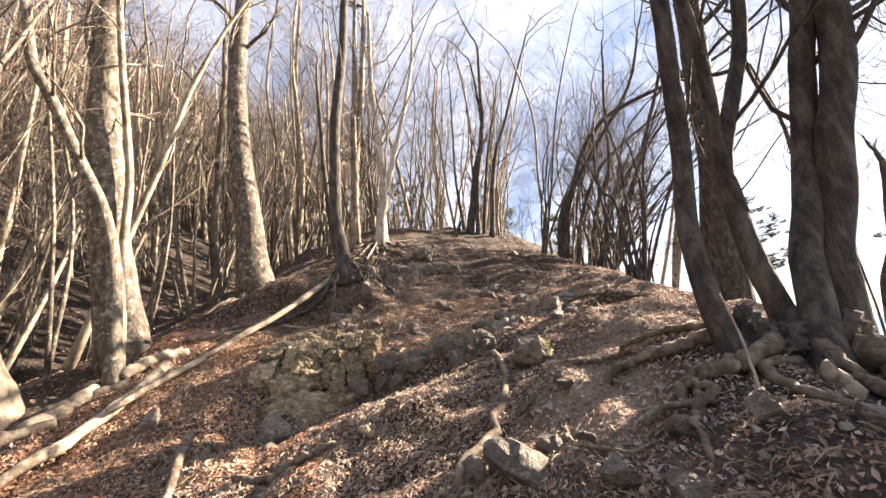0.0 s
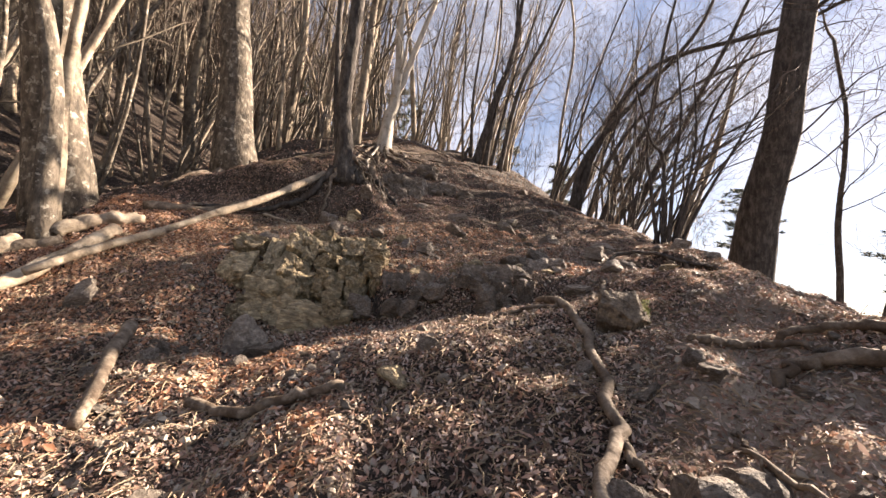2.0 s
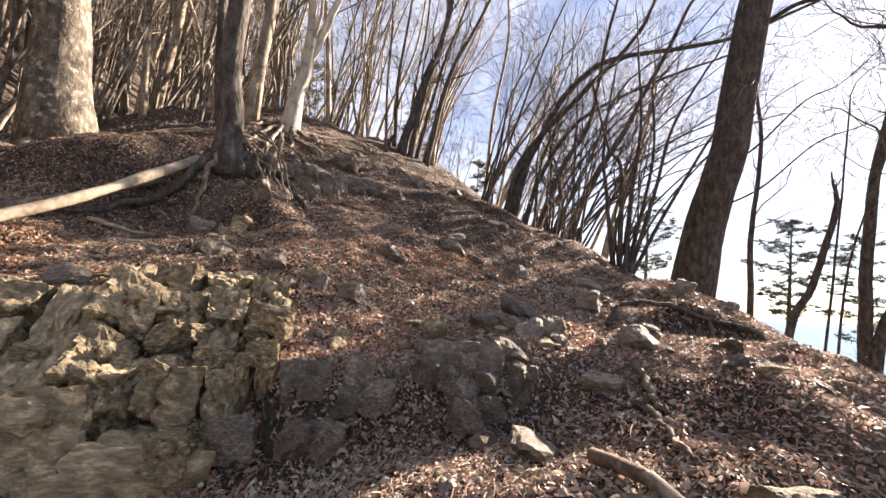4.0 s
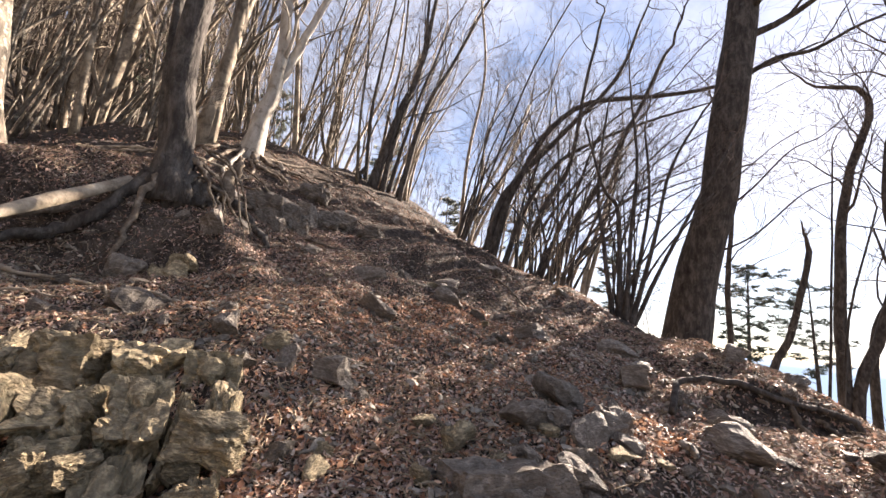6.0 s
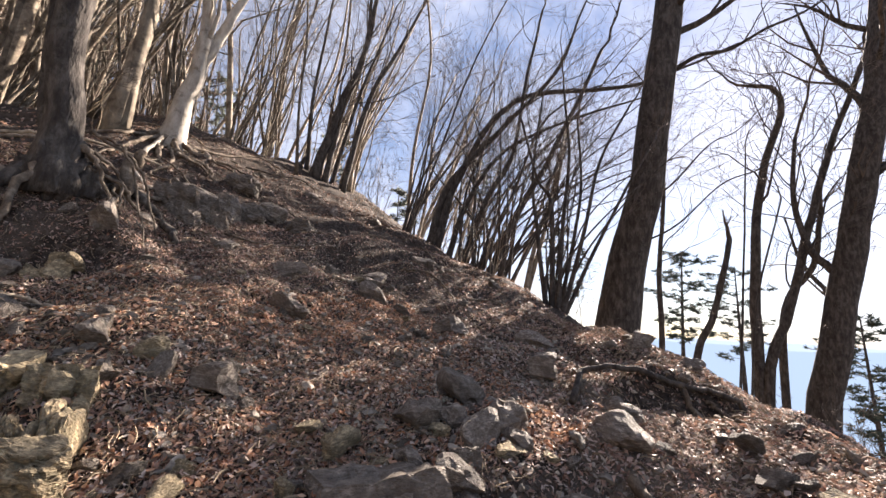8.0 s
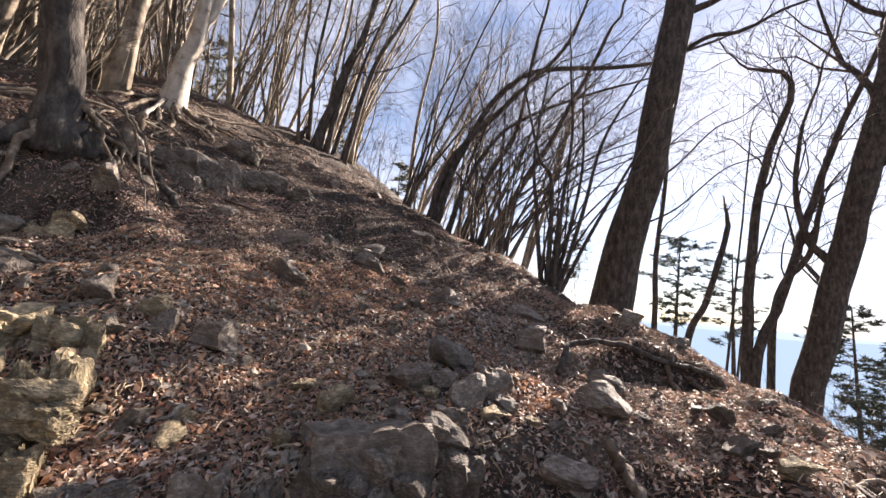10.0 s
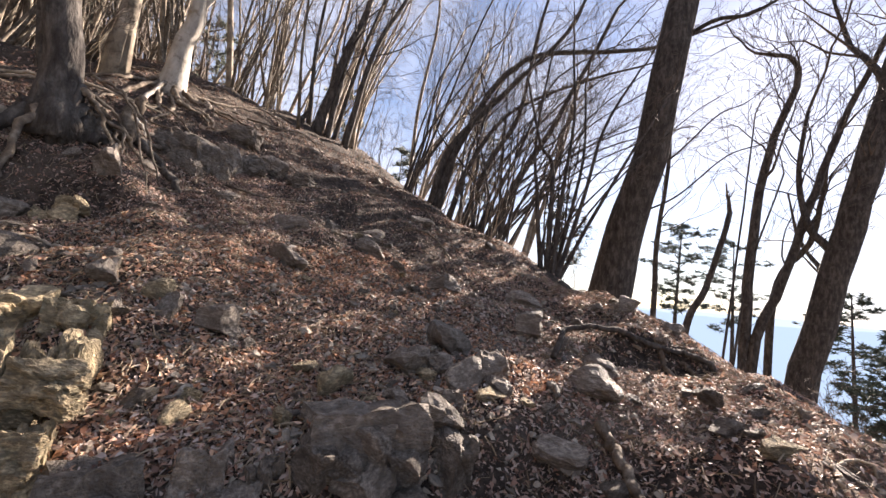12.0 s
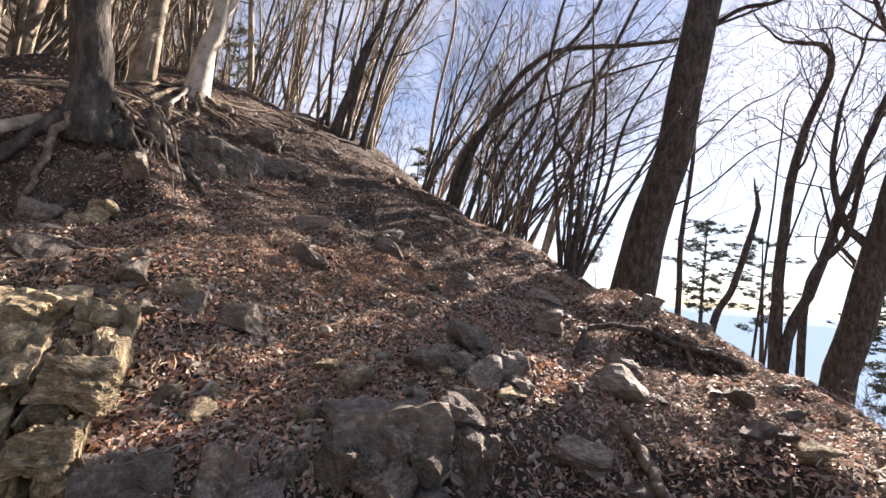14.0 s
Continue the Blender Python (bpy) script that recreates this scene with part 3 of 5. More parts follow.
def add_root(tree, way, r0, r1, rise=0.02, seed=0, label="", mat=None):
    rng = random.Random(seed)
    r0, r1 = r0 * rng.uniform(0.7, 1.35), r1 * rng.uniform(0.6, 1.2)
    line, rad = root_line(way, r0, r1, rise, rng)
    t = Tubes()
    t.add([p - tree.location for p in line], rad, 9, 0.16, rng)
    return part("root", t.mesh("root", mat or ROOT), tree, label)


def lone_line(name, way, r0, r1, mat, label, category, rise=0.02, seed=0, sides=9, free=False):
    rng = random.Random(seed)
    if free:
        line = spline(way, 18)
        for k, p in enumerate(line):
            p += noise.noise_vector(Vector((k * 0.35, seed * 2.7, 1.0))) * 0.6 * r0
        rad = [r0 + (r1 - r0) * k / 18 for k in range(19)]
        rad = [r * (1 + 0.22 * noise.noise(Vector((k * 0.5, seed * 1.3, 4.0))) + 0.05 * rng.uniform(-1, 1)) for k, r in enumerate(rad)]
    else:
        line, rad = root_line(way, r0, r1, rise, rng)
    o = line[0].copy()
    t = Tubes()
    t.add([p - o for p in line], rad, sides, 0.06, rng)
    ob = new(name, t.mesh(name, mat))
    ob.location = o
    return tagged(ob, label, category)


def tree_called(words):
    return next(o for o in scene.objects if words in o.get("label", ""))


root_tree = tree_called("dark slim beech on bare")
for k, (way, r0, r1, wood) in enumerate([
        ([(-2.05, 9.75, gz(-2.05, 9.75) + 0.25), (-1.77, 9.95, gz(-1.77, 9.95) + 0.12), (-1.49, 10.1), (-1.24, 10.15), (-1.0, 9.9)], 0.15, 0.05, BARK_DARK),
        ([(-2.25, 9.62, gz(-2.2, 9.75) + 0.2), (-2.36, 9.46, gz(-2.36, 9.46) + 0.2), (-2.43, 9.33, gz(-2.43, 9.33) + 0.06), (-2.38, 9.15)], 0.075, 0.04, ROOT),
        ([(-2.35, 9.7, gz(-2.35, 9.7) + 0.25), (-2.8, 9.4, gz(-2.8, 9.4) + 0.12), (-3.2, 9.2, gz(-3.2, 9.2) + 0.1), (-3.6, 9.0, gz(-3.6, 9.0) + 0.08), (-4.6, 8.4)], 0.12, 0.07, BARK_DARK),
        ([(-2, 9.75, gz(-2, 9.75) + 0.2), (-1.6, 10.1), (-1.3, 10.7), (-0.9, 11.0)], 0.09, 0.03, ROOT),
        ([(-2.0, 9.7, gz(-2, 9.7) + 0.55), (-1.85, 9.75, gz(-1.85, 9.75) + 0.35), (-1.72, 9.85, gz(-1.72, 9.85) + 0.12), (-1.6, 9.7)], 0.07, 0.02, ROOT),
        ([(-1.95, 9.7, 4.1), (-1.65, 9.75, 4.0), (-1.45, 9.9), (-1.2, 10.2)], 0.05, 0.02, ROOT)]):
    add_root(root_tree, way, r0, r1, 0.05, 40 + k, mat=wood)
pale_tree = tree_called("pale forked tree")
for k in range(7):
    w = math.radians(-150 + 45 * k)
    x, y = -1.85, 14.25
    add_root(pale_tree, [(x, y, gz(x, y) + 0.35), (x + 0.5 * math.cos(w), y + 0.5 * math.sin(w)), (x + 1.1 * math.cos(w + 0.3), y + 1.1 * math.sin(w + 0.3)),
                         (x + 1.8 * math.cos(w + 0.1), y + 1.8 * math.sin(w + 0.1))], 0.10, 0.025, 0.05, 60 + k)
for k, (way, r0) in enumerate([([(-1.88, 14.3, gz(-1.88, 14.3) + 0.3), (-2.05, 13.33), (-2.05, 12.43), (-1.72, 11.28), (-1.60, 11.0)], 0.10),
                               ([(-1.93, 14.3, gz(-1.93, 14.3) + 0.25), (-2.21, 13.60), (-2.34, 12.91), (-2.5, 12.2)], 0.09), ([(-1.7, 14.2), (-1.52, 13.53), (-1.21, 13.48), (-0.99, 13.3)], 0.09),
                               ([(-1.63, 14.4), (-1.27, 14.7), (-0.89, 14.04), (-0.5, 13.7)], 0.08), ([(-1.6, 14.5), (-0.73, 15.3), (0.05, 15.9), (0.7, 15.9)], 0.08),
                               ([(-0.27, 15.2), (0.48, 15.5), (1.17, 15.9), (1.6, 15.7)], 0.06), ([(-1.75, 14.1), (-1.6, 13.0), (-1.75, 12.2), (-1.35, 11.6)], 0.07),
                               ([(-1.8, 14.2), (-1.9, 13.4), (-1.4, 12.7), (-1.1, 12.0)], 0.06)]):
    add_root(pale_tree, way, r0, 0.025, 0.08, 160 + k, mat=BARK_WHITE if k == 0 else ROOT)
grey_tree = tree_called("tall grey beech")
for k, w in enumerate((-100, -60, -20, 20, -150)):
    w = math.radians(w)
    x, y = -5.25, 11.8
    add_root(grey_tree, [(x + 0.2 * math.cos(w), y + 0.2 * math.sin(w), gz(x, y) + 0.35), (x + 0.8 * math.cos(w), y + 0.8 * math.sin(w)),
                         (x + 1.5 * math.cos(w + 0.15), y + 1.5 * math.sin(w + 0.15)), (x + 2.3 * math.cos(w), y + 2.3 * math.sin(w))], 0.17, 0.04, 0.05, 70 + k)
clump = tree_called("dark beech stems on one")
for k, (way, r0, r1) in enumerate([
        ([(2.1, 2.85, gz(2.1, 2.85) + 0.12), (1.85, 2.92, gz(1.85, 2.92) + 0.08), (1.62, 3.06), (1.41, 3.25), (1.22, 3.18)], 0.105, 0.045),
        ([(2.2, 2.72, gz(2.2, 2.72) + 0.12), (1.92, 2.6, gz(1.92, 2.6) + 0.06), (1.68, 2.54), (1.5, 2.54), (1.38, 2.47)], 0.095, 0.04),
        ([(2.3, 2.7, gz(2.3, 2.7) + 0.05), (1.94, 2.55), (1.93, 2.42), (2.05, 2.25), (2.2, 2.05), (2.4, 1.85)], 0.06, 0.04),
        ([(1.55, 2.56, gz(1.55, 2.56) + 0.06), (1.45, 2.52), (1.50, 2.41), (1.38, 2.37), (1.18, 2.35), (1.08, 2.40)], 0.05, 0.02),
        ([(1.42, 2.4, gz(1.42, 2.4) + 0.05), (1.32, 2.3), (1.24, 2.18), (1.15, 2.0)], 0.04, 0.02),
        ([(2.1, 2.95, gz(2.1, 2.95) + 0.1), (1.9, 3.15), (1.7, 3.35), (1.5, 3.45)], 0.07, 0.03),
        ([(2.75, 2.75, gz(2.75, 2.75) + 0.1), (2.75, 2.4), (2.8, 2.0), (2.9, 1.6)], 0.12, 0.04),
        ([(2.9, 2.9, gz(2.9, 2.9) + 0.1), (3.2, 2.6), (3.4, 2.2), (3.5, 1.8)], 0.13, 0.04),
        ([(2.5, 2.75, gz(2.5, 2.75) + 0.12), (2.45, 2.55), (2.5, 2.3), (2.6, 2.0)], 0.10, 0.04)]):
    add_root(clump, way, r0, r1, 0.05, 80 + k)


def rootstock(tree, x, y, sx, sy, sz, seed):
    bm = bmesh.new()
    bmesh.ops.create_icosphere(bm, subdivisions=4, radius=1.0)
    for v in bm.verts:
        q = v.co * 1.6 + Vector((seed, 0, 0))
        v.co = v.co * (1 + 0.4 * noise.noise(q) - 0.5 * abs(noise.noise(Vector((q.x * 3.2, q.y * 3.2, q.z * 0.9)))) + 0.3 * noise.noise(q * 5) + 0.2 * noise.noise(q * 11))
        v.co = Vector((v.co.x * sx, v.co.y * sy, v.co.z * sz))
    me = bpy.data.meshes.new("rootstock")
    bm.to_mesh(me)
    bm.free()
    me.materials.append(BARK_DARK)
    me.polygons.foreach_set("use_smooth", np.ones(len(me.polygons), bool))
    ob = part("rootstock", me, tree, "gnarled rootstock")
    ob.location = Vector((x, y, gz(x, y) + sz * 0.2)) - tree.location


rootstock(clump, 2.12, 2.88, 0.2, 0.2, 0.2, 3)
rootstock(clump, 2.72, 2.95, 0.34, 0.24, 0.24, 4)
rootstock(clump, 2.4, 2.95, 0.3, 0.2, 0.17, 6)
rootstock(root_tree, -2.18, 9.74, 0.32, 0.22, 0.44, 5)
rootstock(root_tree, -1.92, 9.76, 0.22, 0.16, 0.26, 9)
gnarl = random.Random(4)
for k in range(5):
    w = gnarl.uniform(-0.7, 0.5)
    x, y = -2.12 + 0.2 * math.cos(w), 9.72 + 0.15 * math.sin(w)
    r = gnarl.uniform(0.25, 0.8)
    a, b = x + r * math.cos(w), y + 0.8 * r * math.sin(w)
    top = gz(-2.15, 9.72) + gnarl.uniform(0.25, 0.75)
    add_root(root_tree, [(x, y, top), ((x + a) / 2 + gnarl.gauss(0, 0.05), (y + b) / 2 + gnarl.gauss(0, 0.05), max(top - 0.25, gz((x + a) / 2, (y + b) / 2) + 0.1)), (a, b), (a + gnarl.gauss(0, 0.15), b - 0.15)],
             gnarl.uniform(0.018, 0.04), 0.01, 0.015, 170 + k, mat=ROOT)
edge_tree = tree_called("on the edge of the ridge")
for k, (way, r0, r1) in enumerate([([(7.2, 10.1), (6.5, 9.7), (5.7, 9.3), (5.1, 8.9)], 0.14, 0.03), ([(7.2, 10.4), (6.5, 10.3), (5.7, 10.2)], 0.12, 0.03)]):
    add_root(edge_tree, way, r0, r1, 0.02, 90 + k)

lone_line("exposed_root", [(0.5, 4.75), (0.59, 4.37), (0.6, 4.05), (0.53, 3.75), (0.455, 3.45), (0.35, 3.2), (0.33, 3.07), (0.2, 2.9), (0.1, 2.75), (0.0, 2.5)], 0.052, 0.04, ROOT,
          "pale bare root winding down the path", "root", 0.05, 1)
lone_line("exposed_root", [(0.33, 3.1), (0.3, 2.95), (0.27, 2.8)], 0.035, 0.02, ROOT, "short forked end of a bare root", "root", 0.03, 24)
lone_line("exposed_root", [(0.58, 4.4), (0.3, 4.5), (0.05, 4.45), (-0.2, 4.3)], 0.035, 0.015, ROOT, "thin brown root branching over leaves", "root", 0.03, 2)
lone_line("exposed_root", [(0.78, 2.95), (0.68, 2.5), (0.75, 2.27), (0.97, 2.13)], 0.02, 0.012, ROOT, "thin root looping over bare soil", "root", 0.02, 25)
lone_line("exposed_root", [(1.08, 3.62), (1.25, 3.56), (1.42, 3.49), (1.55, 3.33)], 0.04, 0.03, ROOT, "root along the rim of trodden earth", "root", 0.03, 26)
lone_line("stick", [(0.84, 3.02), (0.76, 2.85), (0.7, 2.68)], 0.014, 0.01, ROOT, "thin dark twig on bare soil", "stick", 0.02, 27)
lone_line("exposed_root", [(1.83, 6.24), (2.15, 6.38), (2.48, 6.22), (2.71, 6.03), (3.0, 5.9), (3.12, 5.72)], 0.036, 0.034, BARK_DARK, "bark-covered root along the rim of a small bank", "root", 0.06, 3)
lone_line("exposed_root", [(2.78, 6.0), (2.76, 5.85), (2.7, 5.7), (2.62, 5.5)], 0.035, 0.02, ROOT, "short root hanging down the bank", "root", 0.03, 4)
lone_line("exposed_root", [(2.95, 5.9), (2.9, 5.75), (2.85, 5.58)], 0.03, 0.015, ROOT, "short root hanging down the bank", "root", 0.03, 5)
lone_line("exposed_root", [(1.2, 5.1), (1.0, 4.8), (0.9, 4.55)], 0.04, 0.02, ROOT, "pale knotted root end in the leaves", "root", 0.03, 6)
lone_line("exposed_root", [(1.9, 9.5), (2.2, 9.35), (2.4, 9.1), (2.3, 8.7)], 0.03, 0.015, ROOT, "thin root over the bank", "root", 0.03, 7)
lone_line("stick", [(-0.51, 10.6), (-0.14, 10.17), (0.40, 10.22), (1.0, 10.22)], 0.03, 0.012, ROOT, "long bare twig lying across the slope", "stick", 0.03, 8)
lone_line("stick", [(0.37, 12.7), (0.7, 12.5), (0.93, 12.0), (1.0, 11.2)], 0.03, 0.012, ROOT, "bent grey twig on the slope", "stick", 0.03, 9)
lone_line("fallen_branch", [(-2.42, 3.8, gz(-2.42, 3.8) + 0.05), (-2.6, 4.2, gz(-2.6, 4.2) + 0.09), (-2.76, 4.55, gz(-2.76, 4.55) + 0.1), (-2.92, 4.95, gz(-2.92, 4.95) + 0.1)], 0.035, 0.055, ROOT,
          "thick brown branch half buried in leaves", "branch", seed=10, sides=12, free=True)
lone_line("stick", [(-1.95, 4.02), (-1.6, 3.9), (-1.28, 3.8), (-0.95, 3.78)], 0.055, 0.045, ROOT, "brown stick lying in dry leaves", "stick", 0.05, 11)
lone_line("stick", [(-3.3, 6.9), (-2.9, 7.0), (-2.5, 7.2), (-2.2, 7.1)], 0.03, 0.015, ROOT, "dark twig among leaves", "stick", 0.03, 12)
lone_line("stick", [(-3.4, 8.95), (-3.1, 8.95), (-2.9, 8.95), (-2.5, 8.85), (-2.1, 8.3)], 0.045, 0.015, DEADWOOD, "forked grey root end beneath the bank", "stick", 0.06, 13)
lone_line("stick", [(-3.0, 8.1), (-2.7, 8.25), (-2.3, 8.2)], 0.022, 0.012, DEADWOOD, "small bleached twig lying under the bank", "stick", 0.05, 14)
lone_line("stick", [(-4.6, 12.6), (-3.6, 12.7), (-2.6, 12.6), (-1.6, 12.8)], 0.05, 0.03, DEADWOOD, "bleached branch lying on the crest", "stick", 0.06, 15)
lone_line("stick", [(-3.5, 11.2), (-2.9, 11.6), (-2.2, 11.8)], 0.05, 0.03, ROOT, "dark branch on the bank", "stick", 0.06, 16)
lone_line("fallen_log", [(-4.5, 5.75, 1.46), (-4.05, 6.75, 2.02), (-3.55, 7.75, 2.60), (-3.05, 8.7, 3.22), (-2.55, 9.65, 3.9)],
          0.045, 0.062, DEADWOOD, "long bleached fallen log without bark", "log", seed=17, sides=12, free=True)
lone_line("fallen_log", [(-4.85, 4.55, gz(-4.85, 4.55) + 0.05), (-4.6, 5.6, gz(-4.6, 5.6) + 0.1), (-4.5, 6.9, gz(-4.5, 6.9) + 0.1)],
          0.06, 0.085, DEADWOOD, "pale thin log lying on dry leaves", "log", seed=18, sides=12, free=True)
lone_line("fallen_log", [(-4.9, 8.0, gz(-4.9, 8.0) + 0.05), (-4.0, 8.6, gz(-4.0, 8.6) + 0.08), (-2.9, 9.5, gz(-2.9, 9.5) + 0.0)],
          0.08, 0.06, ROOT, "dark fallen stem below the bank", "log", seed=19, sides=10, free=True)
for k, (a, b, r, m) in enumerate([((-5.6, 5.8), (-5.5, 6.75), 0.13, DEADWOOD), ((-5.3, 7.0), (-4.6, 7.55), 0.10, DEADWOOD), ((-5.45, 6.9), (-4.75, 7.7), 0.08, DEADWOOD),
                                  ((-5.9, 5.2), (-5.3, 5.9), 0.09, ROOT), ((-5.8, 6.3), (-5.1, 6.9), 0.08, ROOT)]):
    lone_line("broken_log", [(*a, gz(*a) + r * 0.6), ((a[0] + b[0]) / 2, (a[1] + b[1]) / 2, gz((a[0] + b[0]) / 2, (a[1] + b[1]) / 2) + r * 0.7), (*b, gz(*b) + r * 0.6)], r, r * 0.8, m,
              "split rotten log piece beside the trunks", "log", seed=100 + k, sides=12, free=True)
lone_line("stick", [(1.72, 2.35, gz(1.72, 2.35) + 0.02), (1.76, 2.4, gz(1.76, 2.4) + 0.14), (1.82, 2.5, gz(1.82, 2.5) + 0.3), (1.84, 2.6, gz(1.84, 2.6) + 0.48)], 0.011, 0.006, DEADWOOD,
          "thin pale stick leaning on the clump's roots", "stick", seed=23, free=True)
for k, way in enumerate([[(2.95, 11.3), (3.05, 11.1), (3.15, 10.85), (3.2, 10.6)], [(3.3, 10.0), (3.0, 9.9), (2.75, 9.75), (2.55, 9.45)], [(2.9, 10.0), (2.65, 9.75), (2.45, 9.4)], [(0.4, 11.2), (0.9, 10.8), (1.1, 10.3)],
                         [(1.71, 4.57), (1.95, 4.66), (2.13, 4.59)], [(1.45, 5.5), (1.37, 5.28), (1.26, 5.15), (1.2, 5.0)]]):
    lone_line("exposed_root" if k != 4 else "stick", way, (0.03, 0.035, 0.025, 0.025, 0.014, 0.045)[k], (0.012, 0.012, 0.01, 0.01, 0.008, 0.03)[k], DEADWOOD if k == 4 else ROOT,
              "thin bare root hanging from the bank" if k < 4 else ("thin pale twig arching over leaves", "pinkish bare root end in the leaves")[k - 4], "stick" if k == 4 else "root", 0.03, 180 + k)
lone_line("tree_stump", [(1.35, 17.9, gz(1.35, 17.9) - 0.1), (1.4, 17.9, gz(1.35, 17.9) + 0.3), (1.55, 17.9, gz(1.35, 17.9) + 0.55)], 0.14, 0.05, BARK_DARK,
          "small dark broken stump on the crest", "stump", seed=20, free=True)
lone_line("tree_stump", [(-1.65, 9.95, 3.9), (-1.6, 9.95, 4.25), (-1.5, 9.9, 4.5)], 0.10, 0.05, ROOT, "short broken stump among roots", "stump", seed=21, free=True)
lone_line("tree_stump", [(2.33, 2.46, 1.0), (2.33, 2.48, 1.18), (2.3, 2.5, 1.33)], 0.075, 0.045, DEADWOOD, "bleached broken stub beside the clump", "stump", seed=22, free=True)


# ---- rocks ----
def rock_mesh(name, seed, mat, boxy=False, cuts=9, fine=3, grain=0.05):
    """An angular stone about 1 m across: a ball or a cube cut by planes, with a rough skin."""
    rng = random.Random(seed)
    bm = bmesh.new()
    if boxy:
        bmesh.ops.create_cube(bm, size=1.0)
        bmesh.ops.subdivide_edges(bm, edges=bm.edges[:], cuts=13, use_grid_fill=True)
    else:
        bmesh.ops.create_icosphere(bm, subdivisions=fine, radius=0.62)
    for k in range(cuts):
        n = Vector((rng.gauss(0, 1), rng.gauss(0, 1), rng.gauss(0, 0.9))).normalized()
        d = rng.uniform(0.42, 0.62) if boxy else rng.uniform(0.24, 0.46)
        for v in bm.verts:
            over = v.co.dot(n) - d
            if over > 0:
                v.co -= n * over
    off = Vector((seed * 3.1, seed * 1.7, 0))
    for v in bm.verts:
        p = v.co * 3 + off
        ledge = math.floor((v.co.z + 0.06 * noise.noise(v.co * 2 + off)) * 7) / 7
        v.co += v.co.normalized() * grain * noise.noise(p) + Vector((noise.noise(Vector((ledge * 9, seed, 1))), noise.noise(Vector((ledge * 9, seed, 5))), 0)) * grain * 0.7
        v.co += noise.noise_vector(v.co * 9 + off) * grain * 0.3
        d, c = noise.voronoi(v.co * (2.6 if boxy else 2.0) + off)
        n = v.co.normalized()
        v.co -= n * grain * (0.9 * max(0.0, 1 - (d[1] - d[0]) * 5) - 1.1 * (noise.cell(c[0] * 37) - 0.5))
    me = bpy.data.meshes.new(name)
    bm.to_mesh(me)
    bm.free()
    me.materials.append(mat)
    return me


STONES = [rock_mesh("rock", 200 + k, ROCK, cuts=11) for k in range(7)]
PALE_STONES = [rock_mesh("rock", 220 + k, OCHRE, cuts=10) for k in range(4)]
SMALL = [rock_mesh("rock", 240 + k, ROCK, cuts=12) for k in range(7)] + [rock_mesh("rock", 250, OCHRE, cuts=12)]


def lay_rock(me, x, y, sx, sy, sz, sink, label, seed, group="stones on the slope"):
    rng = random.Random(seed)
    ob = new("rock", me)
    nx, ny = -(gz(x + 0.2, y) - gz(x - 0.2, y)) / 0.4, -(gz(x, y + 0.2) - gz(x, y - 0.2)) / 0.4
    tilt = Vector((nx, ny, 1)).to_track_quat("Z", "Y").to_matrix().to_4x4()
    ob.matrix_basis = (Matrix.Translation((x, y, gz(x, y) + sz * (0.45 - sink))) @ tilt @ pose(0, 0, 0, rng.uniform(-12, 12), rng.uniform(-12, 12), rng.uniform(0, 360))
                       @ Matrix.Diagonal((sx, sy, sz, 1)))
    return tagged(ob, label, "rock", group)


